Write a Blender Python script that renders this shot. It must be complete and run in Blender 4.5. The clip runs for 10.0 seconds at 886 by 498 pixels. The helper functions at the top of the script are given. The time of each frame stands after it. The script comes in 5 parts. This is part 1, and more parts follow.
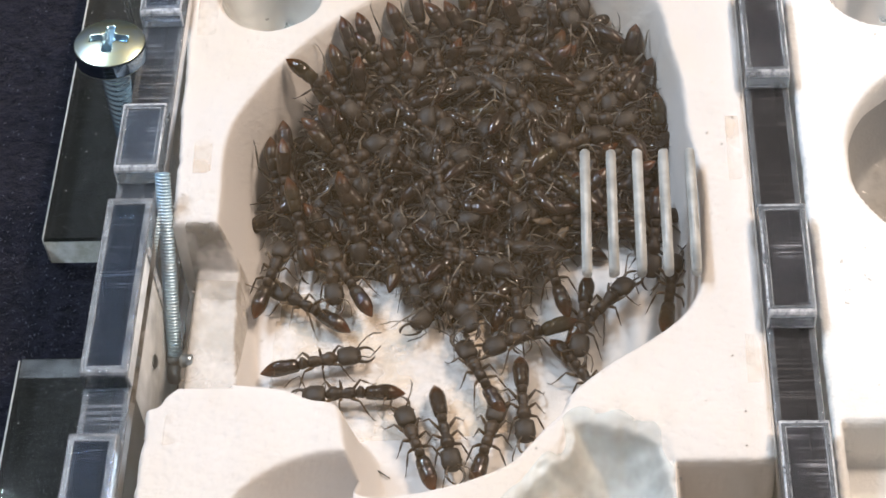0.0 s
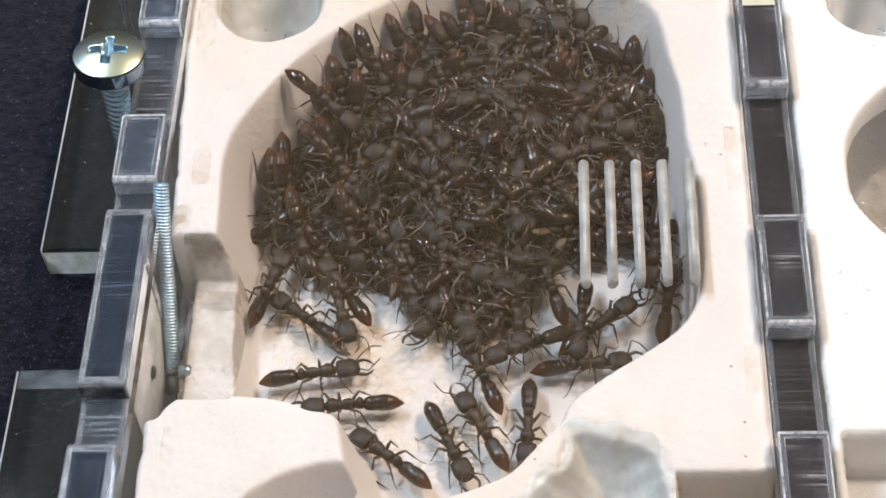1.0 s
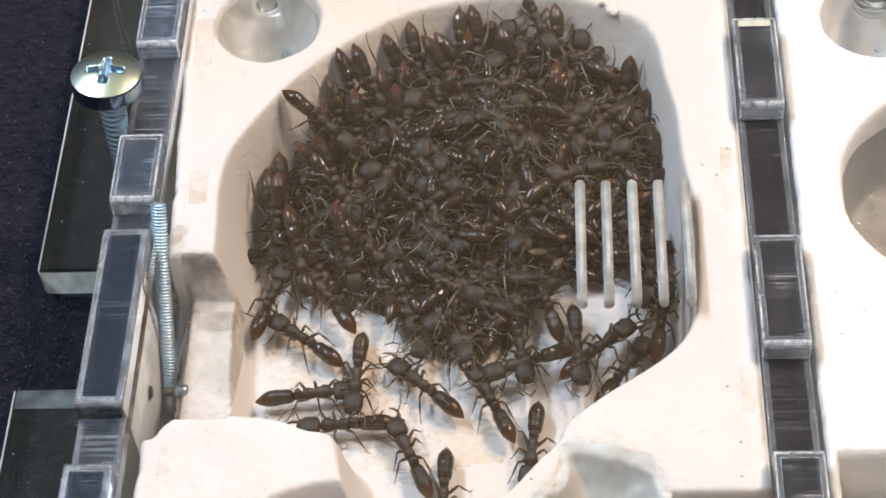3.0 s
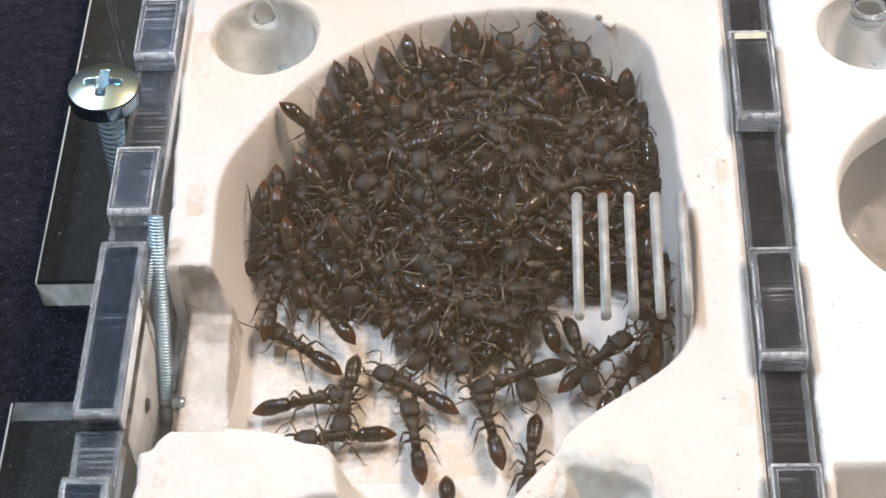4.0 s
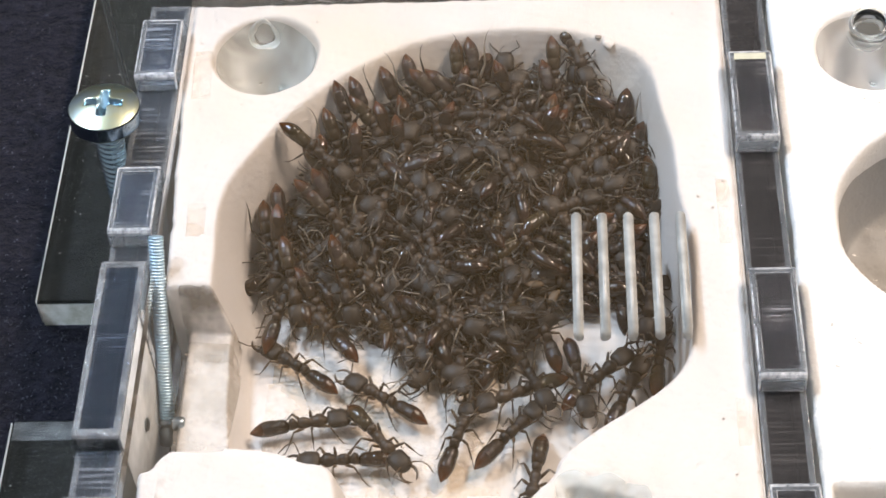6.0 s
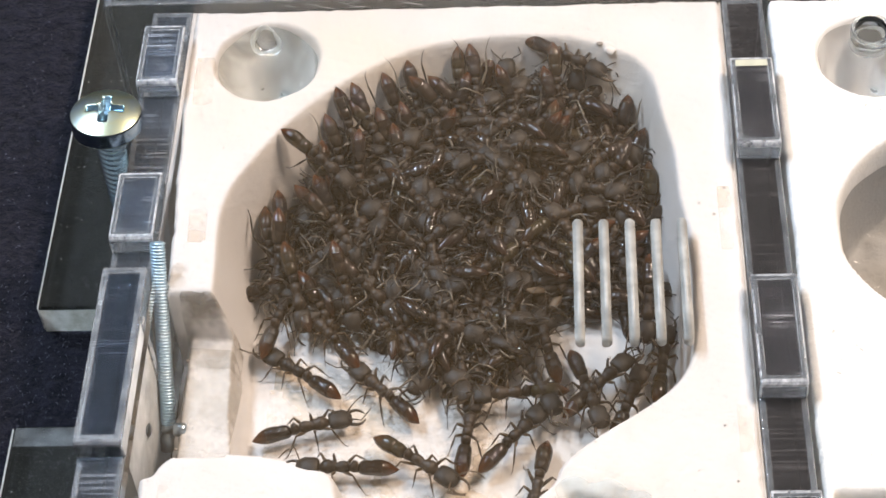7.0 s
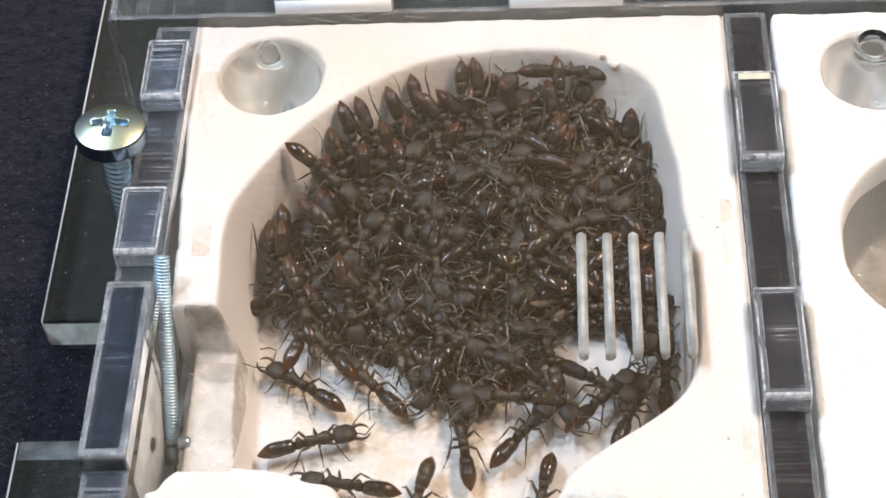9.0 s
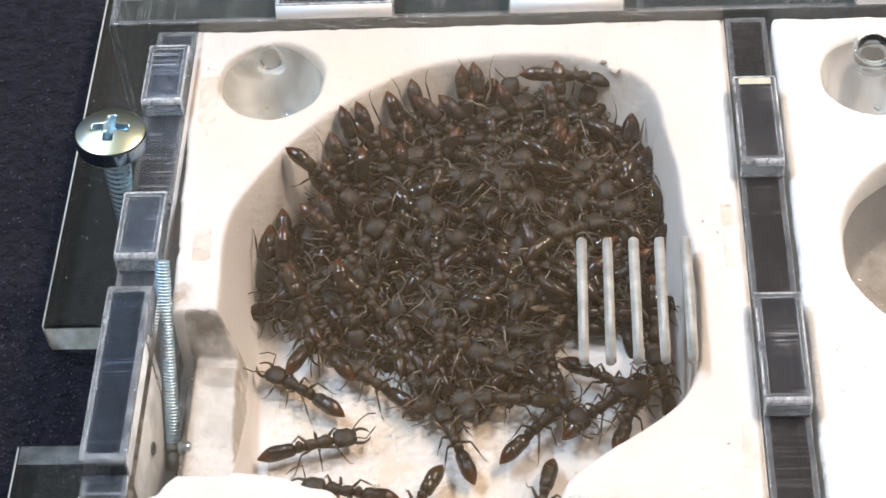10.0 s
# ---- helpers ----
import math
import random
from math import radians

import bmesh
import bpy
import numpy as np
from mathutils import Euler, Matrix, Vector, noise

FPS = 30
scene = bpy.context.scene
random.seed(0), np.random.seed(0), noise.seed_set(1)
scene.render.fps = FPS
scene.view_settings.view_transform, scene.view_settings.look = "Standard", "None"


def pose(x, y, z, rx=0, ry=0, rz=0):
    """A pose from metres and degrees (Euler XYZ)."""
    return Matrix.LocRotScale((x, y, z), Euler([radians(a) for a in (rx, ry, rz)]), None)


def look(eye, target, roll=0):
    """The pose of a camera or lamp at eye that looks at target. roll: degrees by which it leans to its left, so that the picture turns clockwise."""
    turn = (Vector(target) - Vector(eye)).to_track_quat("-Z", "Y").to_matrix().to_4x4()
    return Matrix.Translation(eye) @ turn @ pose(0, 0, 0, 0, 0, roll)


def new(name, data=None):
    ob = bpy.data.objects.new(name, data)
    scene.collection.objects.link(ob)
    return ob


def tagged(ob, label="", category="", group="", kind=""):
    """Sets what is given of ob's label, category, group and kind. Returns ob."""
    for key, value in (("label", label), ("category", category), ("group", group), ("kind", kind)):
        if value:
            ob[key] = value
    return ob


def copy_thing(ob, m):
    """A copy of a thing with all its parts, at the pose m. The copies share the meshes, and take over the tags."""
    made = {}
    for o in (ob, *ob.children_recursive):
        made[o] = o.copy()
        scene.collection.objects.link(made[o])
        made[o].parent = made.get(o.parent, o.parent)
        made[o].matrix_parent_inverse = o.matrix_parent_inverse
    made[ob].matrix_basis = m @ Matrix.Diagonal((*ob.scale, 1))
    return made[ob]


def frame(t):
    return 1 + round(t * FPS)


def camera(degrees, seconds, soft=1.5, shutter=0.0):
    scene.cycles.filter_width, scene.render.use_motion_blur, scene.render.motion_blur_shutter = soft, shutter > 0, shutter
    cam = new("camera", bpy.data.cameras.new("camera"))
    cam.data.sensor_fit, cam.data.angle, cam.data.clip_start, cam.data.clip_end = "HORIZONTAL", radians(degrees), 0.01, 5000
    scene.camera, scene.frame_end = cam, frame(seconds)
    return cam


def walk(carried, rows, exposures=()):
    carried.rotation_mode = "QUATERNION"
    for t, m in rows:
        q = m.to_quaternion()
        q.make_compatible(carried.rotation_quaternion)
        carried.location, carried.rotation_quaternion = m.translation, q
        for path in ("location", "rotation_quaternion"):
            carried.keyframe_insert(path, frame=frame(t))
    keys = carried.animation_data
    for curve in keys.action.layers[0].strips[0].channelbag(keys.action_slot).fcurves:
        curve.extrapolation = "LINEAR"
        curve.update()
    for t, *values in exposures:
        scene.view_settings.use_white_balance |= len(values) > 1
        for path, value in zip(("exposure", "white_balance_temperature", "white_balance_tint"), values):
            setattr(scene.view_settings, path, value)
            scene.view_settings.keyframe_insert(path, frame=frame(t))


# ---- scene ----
import functools

cam = camera(25.41, 10.0, soft=1.65)
# eye and aim point in millimetres, lean in degrees
PATH = [
    (0.0, 12.815, -127.752, 189.343, 0.001, -0.0, 25.0, -5.427),
    (0.5, 12.955, -127.678, 189.242, 0.057, 0.823, 25.0, -5.424),
    (1.0, 12.953, -127.729, 189.228, 0.117, 1.439, 25.0, -5.397),
    (1.5, 12.933, -127.757, 189.347, 0.222, 2.146, 25.0, -5.334),
    (2.0, 12.905, -128.052, 189.316, 0.311, 2.791, 25.0, -5.243),
    (2.5, 13.027, -127.997, 189.384, 0.319, 3.473, 25.0, -5.244),
    (4.0, 13.086, -127.871, 189.867, 0.678, 5.871, 25.0, -5.092),
    (4.5, 13.075, -127.759, 190.037, 0.733, 6.783, 25.0, -5.037),
    (5.0, 13.134, -127.912, 190.111, 0.769, 7.55, 25.0, -5.011),
    (5.5, 13.221, -127.833, 190.2, 0.76, 8.191, 25.0, -5.029),
    (7.0, 13.2, -127.892, 190.274, 0.462, 9.59, 25.0, -5.02),
    (7.5, 13.107, -127.825, 190.505, 0.299, 10.118, 25.0, -5.04),
    (8.0, 13.082, -127.917, 190.611, 0.159, 10.612, 25.0, -5.097),
    (8.5, 13.056, -127.955, 190.704, 0.075, 11.105, 25.0, -5.11),
    (9.0, 13.096, -127.916, 190.681, -0.005, 11.543, 25.0, -5.13),
    (9.5, 13.178, -127.987, 190.736, -0.056, 11.958, 25.0, -5.136),
    (10.0, 13.3, -127.992, 190.761, -0.067, 12.241, 25.0, -5.189),
]
S = 0.001
walk(cam, [(t, look((ex * S, ey * S, ez * S), (ax * S, ay * S, az * S), lean)) for t, ex, ey, ez, ax, ay, az, lean in PATH],
     [(0.0, 0.02), (1.5, 0.02), (4.0, 0.10), (8.0, 0.17), (10.0, 0.18)])

# ---- light: two lamp bars above and behind the nest, a cool one and a warm one, in a dim room ----
world = bpy.data.worlds.new("room")
scene.world = world
world.use_nodes = True
# a pale ceiling above, dim towards the horizon
wn = world.node_tree
w_co, w_sep = wn.nodes.new("ShaderNodeTexCoord"), wn.nodes.new("ShaderNodeSeparateXYZ")
w_ramp = wn.nodes.new("ShaderNodeValToRGB")
w_ramp.color_ramp.elements[0].position, w_ramp.color_ramp.elements[0].color = 0.1, (0.10, 0.105, 0.12, 1)
w_ramp.color_ramp.elements[1].position, w_ramp.color_ramp.elements[1].color = 0.85, (0.55, 0.57, 0.60, 1)
wn.links.new(w_co.outputs["Generated"], w_sep.inputs[0])
wn.links.new(w_sep.outputs["Z"], w_ramp.inputs["Fac"])
wn.links.new(w_ramp.outputs["Color"], wn.nodes["Background"].inputs["Color"])
wn.nodes["Background"].inputs["Strength"].default_value = 0.38
scene.view_settings.exposure = 0.0


def lamp(name, eye, aim, size, power, colour):
    data = bpy.data.lights.new(name, "AREA")
    data.shape, data.size, data.size_y = "RECTANGLE", size[0], size[1]
    data.energy, data.color = power, colour
    ob = new(name, data)
    ob.matrix_world = look(eye, aim)
    return ob


for y in (0.06, 0.23):
    lamp("cool_lamp", (-0.23, y, 0.45), (0, 0.01, 0.02), (0.065, 0.065), 1.18, (0.68, 0.82, 1.0))
    lamp("warm_lamp", (0.23, y + 0.01, 0.44), (0, 0.01, 0.02), (0.065, 0.065), 1.18, (1.0, 0.81, 0.665))


# ---- materials ----
def material(name):
    m = bpy.data.materials.new(name)
    m.use_nodes = True
    nt = m.node_tree
    return m, nt, nt.nodes["Principled BSDF"]


def node(nt, kind, **values):
    n = nt.nodes.new(kind)
    for key, value in values.items():
        n.inputs[key.replace("_", " ")].default_value = value
    return n


def noise_tex(nt, scale, detail=6.0, rough=0.6):
    co = nt.nodes.new("ShaderNodeTexCoord")
    n = node(nt, "ShaderNodeTexNoise", Scale=scale, Detail=detail, Roughness=rough)
    nt.links.new(co.outputs["Object"], n.inputs["Vector"])
    return n


def ramp(nt, source, stops):
    r = nt.nodes.new("ShaderNodeValToRGB")
    while len(r.color_ramp.elements) < len(stops):
        r.color_ramp.elements.new(0.5)
    for e, (at, col) in zip(r.color_ramp.elements, stops):
        e.position, e.color = at, (*col, 1)
    nt.links.new(source, r.inputs["Fac"])
    return r


def bump(nt, source, bsdf, strength, distance):
    b = node(nt, "ShaderNodeBump", Strength=strength, Distance=distance)
    nt.links.new(source, b.inputs["Height"])
    nt.links.new(b.outputs["Normal"], bsdf.inputs["Normal"])
    return b


def mix_colour(nt, fac, a, b, how="MIX"):
    m = nt.nodes.new("ShaderNodeMix")
    m.data_type, m.blend_type = "RGBA", how
    for socket, value in ((m.inputs[0], fac), (m.inputs[6], a), (m.inputs[7], b)):
        if isinstance(value, (int, float)):
            socket.default_value = value
        elif isinstance(value, tuple):
            socket.default_value = (*value, 1)
        else:
            nt.links.new(value, socket)
    return m.outputs[2]


def plaster_material(name, tint):
    m, nt, b = material(name)
    big = noise_tex(nt, 90, 5, 0.6)
    fine = noise_tex(nt, 1400, 6, 0.7)
    pits = noise_tex(nt, 1100, 2, 0.4)
    base = ramp(nt, big.outputs["Fac"], [(0.3, tuple(0.93 * c for c in tint)), (0.65, tint)])
    damp = noise_tex(nt, 42, 3, 0.5)
    stain = ramp(nt, damp.outputs["Fac"], [(0.45, (0, 0, 0)), (0.72, (0.7, 0.7, 0.7))])
    base = [mix_colour(nt, stain.outputs["Color"], base.outputs["Color"], tuple(c * k for c, k in zip(tint, (0.96, 0.885, 0.77))))]
    smudge = ramp(nt, noise_tex(nt, 330, 5, 0.65).outputs["Fac"], [(0.56, (0, 0, 0)), (0.74, (0.38, 0.38, 0.38))])
    base = [mix_colour(nt, smudge.outputs["Color"], base[0], tuple(c * k for c, k in zip(tint, (0.72, 0.71, 0.70))))]
    dirt = ramp(nt, pits.outputs["Fac"], [(0.24, (0.7, 0.7, 0.7)), (0.27, (0, 0, 0))])
    col = mix_colour(nt, dirt.outputs["Color"], base[0], (0.5, 0.45, 0.38))
    nt.links.new(col, b.inputs["Base Color"])
    b.inputs["Roughness"].default_value = 0.75
    b.inputs["Specular IOR Level"].default_value = 0.25
    add = nt.nodes.new("ShaderNodeMath")
    add.operation = "ADD"
    nt.links.new(fine.outputs["Fac"], add.inputs[0])
    nt.links.new(big.outputs["Fac"], add.inputs[1])
    bump(nt, add.outputs[0], b, 0.5, 0.0004)
    return m


PLASTER = plaster_material("plaster", (0.703, 0.668, 0.638))
PLASTER_NEW = plaster_material("plaster_white", (0.87, 0.86, 0.84))


def acrylic_material(name, rough, tint):
    m, nt, b = material(name)
    n = noise_tex(nt, 700, 3, 0.5)
    r = ramp(nt, n.outputs["Fac"], [(0.45, (rough, rough, rough)), (0.75, (rough + 0.06, rough + 0.06, rough + 0.06))])
    nt.links.new(r.outputs["Color"], b.inputs["Roughness"])
    b.inputs["Base Color"].default_value = (*tint, 1)
    b.inputs["IOR"].default_value = 1.49
    b.inputs["Transmission Weight"].default_value = 1.0
    bump(nt, n.outputs["Fac"], b, 0.012, 0.0002)
    return m


def plate_material():
    """Acrylic sheet whose faint greenish dullness paints the reflection on its top."""
    m, nt, b = material("hazed_acrylic")
    n = noise_tex(nt, 400, 5, 0.7)
    t = ramp(nt, n.outputs["Fac"], [(0.3, (0.99, 0.99, 0.99)), (0.75, (0.955, 0.955, 0.955))])
    nt.links.new(t.outputs["Color"], b.inputs["Transmission Weight"])
    b.inputs["Base Color"].default_value = (0.38, 0.39, 0.34, 1)
    b.inputs["Roughness"].default_value = 0.04
    b.inputs["IOR"].default_value = 1.49
    return m


PLATE = plate_material()
ACRYLIC = acrylic_material("clear_acrylic", 0.015, (0.93, 0.96, 0.95))


def frosted_material(name, col, weight, low=0.75, scale=900):
    m, nt, b = material(name)
    n = noise_tex(nt, scale, 4, 0.6)
    c = ramp(nt, n.outputs["Fac"], [(0.3, tuple(low * x for x in col)), (0.7, col)])
    nt.links.new(c.outputs["Color"], b.inputs["Base Color"])
    b.inputs["Roughness"].default_value = 0.28
    b.inputs["IOR"].default_value = 1.49
    b.inputs["Transmission Weight"].default_value = weight
    bump(nt, n.outputs["Fac"], b, 0.3, 0.0002)
    return m


def matt_white():
    m, nt, b = material("lit_face_white")
    n = noise_tex(nt, 300, 4, 0.6)
    c = ramp(nt, n.outputs["Fac"], [(0.3, (0.88, 0.88, 0.88)), (0.6, (0.95, 0.95, 0.95))])
    nt.links.new(c.outputs["Color"], b.inputs["Base Color"])
    b.inputs["Roughness"].default_value = 0.6
    return m


FROSTED = frosted_material("frosted_cut", (0.80, 0.82, 0.80), 0.15)
SLOT_FACE = frosted_material("slot_face", (0.66, 0.655, 0.615), 0.15, 0.5, 330)
LIT_FACE = matt_white()


def sawn_material():
    """Saw-cut acrylic edge, lit from within by what shines through the sheet."""
    m, nt, b = material("sawn_edge")
    n = noise_tex(nt, 420, 4, 0.65)
    c = ramp(nt, n.outputs["Fac"], [(0.35, (0.62, 0.62, 0.54)), (0.65, (0.95, 0.95, 0.92))])
    front, behind = nt.nodes.new("ShaderNodeBsdfDiffuse"), nt.nodes.new("ShaderNodeBsdfTranslucent")
    both = node(nt, "ShaderNodeMixShader", Fac=0.72)
    for k, shader in enumerate((front, behind)):
        nt.links.new(c.outputs["Color"], shader.inputs["Color"])
        nt.links.new(shader.outputs[0], both.inputs[1 + k])
    nt.links.new(both.outputs[0], nt.nodes["Material Output"].inputs["Surface"])
    return m


SAWN = sawn_material()


def streaks(nt, across):
    """Fine saw lines, long and thin, that gather in a few patches."""
    co = nt.nodes.new("ShaderNodeTexCoord")
    mp = nt.nodes.new("ShaderNodeMapping")
    mp.inputs["Scale"].default_value = (70, 4200, 70) if across == "y" else (4200, 70, 70)
    nt.links.new(co.outputs["Object"], mp.inputs["Vector"])
    fine = node(nt, "ShaderNodeTexNoise", Scale=1.0, Detail=2.0, Roughness=0.6)
    nt.links.new(mp.outputs[0], fine.inputs["Vector"])
    patch = noise_tex(nt, 190, 2, 0.5)
    lines = ramp(nt, fine.outputs["Fac"], [(0.50, (0, 0, 0)), (0.66, (1, 1, 1))])
    where = ramp(nt, patch.outputs["Fac"], [(0.48, (0.03, 0.03, 0.03)), (0.64, (1, 1, 1))])
    both = nt.nodes.new("ShaderNodeMath")
    both.operation = "MULTIPLY"
    nt.links.new(lines.outputs["Color"], both.inputs[0])
    nt.links.new(where.outputs["Color"], both.inputs[1])
    return both.outputs[0]


def cut_material(name, across, clear, dull, base):
    """Laser-cut acrylic edge: see-through but dulled by fine lines across the cut."""
    m, nt, b = material(name)
    n = streaks(nt, across)
    t = ramp(nt, n, [(0.0, (clear, clear, clear)), (0.9, (dull, dull, dull))])
    nt.links.new(t.outputs["Color"], b.inputs["Transmission Weight"])
    b.inputs["Base Color"].default_value = (*base, 1)
    b.inputs["Roughness"].default_value = 0.06
    b.inputs["IOR"].default_value = 1.49
    bump(nt, n, b, 0.06, 0.0002)
    return m


CUT = cut_material("cut_acrylic", "y", 0.97, 0.66, (0.66, 0.64, 0.66))
# west tops are tinted blue, painting the cool lamp's reflection on them
CUT_WEST = cut_material("cut_acrylic_blue", "y", 0.972, 0.58, (0.66, 0.74, 0.86))
NOTCH_WEST = cut_material("scuffed_notch_blue", "y", 0.955, 0.66, (0.70, 0.77, 0.88))


def edge_material(name, white):
    """Frosty acrylic edge: glints painted white, broken by clear stretches, at two scales."""
    m, nt, b = material(name)
    n, wide = noise_tex(nt, 1500, 4, 0.7), noise_tex(nt, 260, 2, 0.5)
    add = nt.nodes.new("ShaderNodeMath")
    add.operation, add.inputs[1].default_value = "MULTIPLY_ADD", 0.9
    nt.links.new(wide.outputs["Fac"], add.inputs[0])
    nt.links.new(n.outputs["Fac"], add.inputs[2])
    half = nt.nodes.new("ShaderNodeMath")
    half.operation, half.inputs[1].default_value = "MULTIPLY", 0.52
    nt.links.new(add.outputs[0], half.inputs[0])
    c = ramp(nt, half.outputs[0], [(0.32, (0.55, 0.6, 0.66)), (0.6, (0.97, 0.98, 1.0))])
    nt.links.new(c.outputs["Color"], b.inputs["Base Color"])
    t = ramp(nt, half.outputs[0], [(0.32, (0.92, 0.92, 0.92)), (0.62, (white, white, white))])
    nt.links.new(t.outputs["Color"], b.inputs["Transmission Weight"])
    b.inputs["Roughness"].default_value = 0.12
    b.inputs["IOR"].default_value = 1.49
    bump(nt, n.outputs["Fac"], b, 0.5, 0.0003)
    return m


EDGE = edge_material("worn_edge", 0.06)
EDGE_HALF = edge_material("half_glint_edge", 0.3)
EDGE_DULL = edge_material("dull_edge", 0.74)


def end_material(name, clear, dull):
    """Sawn acrylic face: half frosted, with pale scuffs."""
    m, nt, b = material(name)
    n = noise_tex(nt, 500, 5, 0.7)
    t = ramp(nt, n.outputs["Fac"], [(0.42, (clear, clear, clear)), (0.64, (dull, dull, dull))])
    nt.links.new(t.outputs["Color"], b.inputs["Transmission Weight"])
    b.inputs["Base Color"].default_value = (0.82, 0.88, 0.93, 1)
    b.inputs["Roughness"].default_value = 0.16
    b.inputs["IOR"].default_value = 1.49
    bump(nt, n.outputs["Fac"], b, 0.15, 0.0002)
    return m


END = end_material("scuffed_end", 0.995, 0.94)
CUT_CLEAR = acrylic_material("smooth_cut_acrylic", 0.03, (0.60, 0.645, 0.73))
BAND = end_material("pale_band", 0.91, 0.84)
BAND_WEST = end_material("pale_band_blue", 0.92, 0.82)
BAND_NEAR = end_material("pale_band_white", 0.92, 0.72)
NOTCH = cut_material("scuffed_notch", "y", 0.955, 0.89, (0.60, 0.55, 0.53))
BACK_NOTCH = cut_material("scuffed_back_notch", "x", 0.95, 0.76, (0.62, 0.68, 0.66))


def lid_material():
    m, nt, b = material("clear_lid")
    out = nt.nodes["Material Output"]
    clear = nt.nodes.new("ShaderNodeBsdfTransparent")
    gloss = node(nt, "ShaderNodeBsdfGlossy", Roughness=0.08)
    # a faint warm diffuse share paints a brownish haze over what lies below
    dust = node(nt, "ShaderNodeBsdfDiffuse", Color=(0.85, 0.53, 0.19, 1))
    fres = node(nt, "ShaderNodeFresnel", IOR=1.3)
    one = nt.nodes.new("ShaderNodeMixShader")
    nt.links.new(fres.outputs[0], one.inputs[0])
    nt.links.new(clear.outputs[0], one.inputs[1])
    nt.links.new(gloss.outputs[0], one.inputs[2])
    two = nt.nodes.new("ShaderNodeMixShader")
    n = noise_tex(nt, 60, 4, 0.6)
    r = ramp(nt, n.outputs["Fac"], [(0.3, (0.0086, 0.0086, 0.0086)), (0.7, (0.0134, 0.0134, 0.0134))])
    nt.links.new(r.outputs["Color"], two.inputs[0])
    nt.links.new(one.outputs[0], two.inputs[1])
    nt.links.new(dust.outputs[0], two.inputs[2])
    nt.links.new(two.outputs[0], out.inputs["Surface"])
    return m


LID = lid_material()


def cloth_material():
    m, nt, b = material("black_cloth")
    n = noise_tex(nt, 520, 7, 0.72)
    big = noise_tex(nt, 110, 3, 0.5)
    c = ramp(nt, n.outputs["Fac"], [(0.38, (0.004, 0.004, 0.009)), (0.70, (0.038, 0.038, 0.064))])
    col = mix_colour(nt, ramp(nt, big.outputs["Fac"], [(0.3, (0, 0, 0)), (0.7, (0.6, 0.6, 0.6))]).outputs["Color"], c.outputs["Color"], (0.010, 0.010, 0.022))
    nt.links.new(col, b.inputs["Base Color"])
    b.inputs["Roughness"].default_value = 1.0
    b.inputs["Specular IOR Level"].default_value = 0.1
    b.inputs["Sheen Weight"].default_value = 0.06
    bump(nt, n.outputs["Fac"], b, 1.0, 0.0025)
    return m


CLOTH = cloth_material()


def metal_material(name, col, rough, second, third):
    m, nt, b = material(name)
    n = noise_tex(nt, 260, 3, 0.5)
    c = ramp(nt, n.outputs["Fac"], [(0.35, col), (0.55, second), (0.72, third)])
    nt.links.new(c.outputs["Color"], b.inputs["Base Color"])
    b.inputs["Metallic"].default_value = 1.0
    b.inputs["Roughness"].default_value = rough
    return m


BLUE_ZINC = metal_material("blue_zinc", (0.55, 0.78, 0.94), 0.2, (0.66, 0.82, 0.92), (0.80, 0.86, 0.86))
ZINC = metal_material("zinc_plating", (0.74, 0.86, 0.88), 0.28, (0.82, 0.85, 0.58), (0.72, 0.86, 0.74))
ROD_ZINC = metal_material("rod_zinc", (0.60, 0.80, 0.92), 0.48, (0.70, 0.88, 1.0), (0.82, 0.92, 0.98))
# zinc darkened for the head's side, painting the black cloth mirrored there
SHADED_ZINC = metal_material("shaded_zinc", (0.16, 0.22, 0.28), 0.16, (0.24, 0.30, 0.36), (0.36, 0.42, 0.46))
# bluish recess colour paints the reflections inside the cross
RECESS = metal_material("recess_zinc", (0.18, 0.32, 0.42), 0.25, (0.30, 0.46, 0.56), (0.5, 0.62, 0.68))


def plain(name, col, rough=0.5, metallic=0.0):
    m, nt, b = material(name)
    n = noise_tex(nt, 500, 4, 0.6)
    c = ramp(nt, n.outputs["Fac"], [(0.3, tuple(0.7 * x for x in col)), (0.7, col)])
    nt.links.new(c.outputs["Color"], b.inputs["Base Color"])
    b.inputs["Roughness"].default_value, b.inputs["Metallic"].default_value = rough, metallic
    return m


DARK = plain("dark_hole", (0.05, 0.055, 0.05), 0.5)
BORE = metal_material("bore_metal", (0.10, 0.10, 0.10), 0.22, (0.25, 0.25, 0.25), (0.55, 0.55, 0.55))
LINT = plain("lint", (0.20, 0.20, 0.27), 0.9)


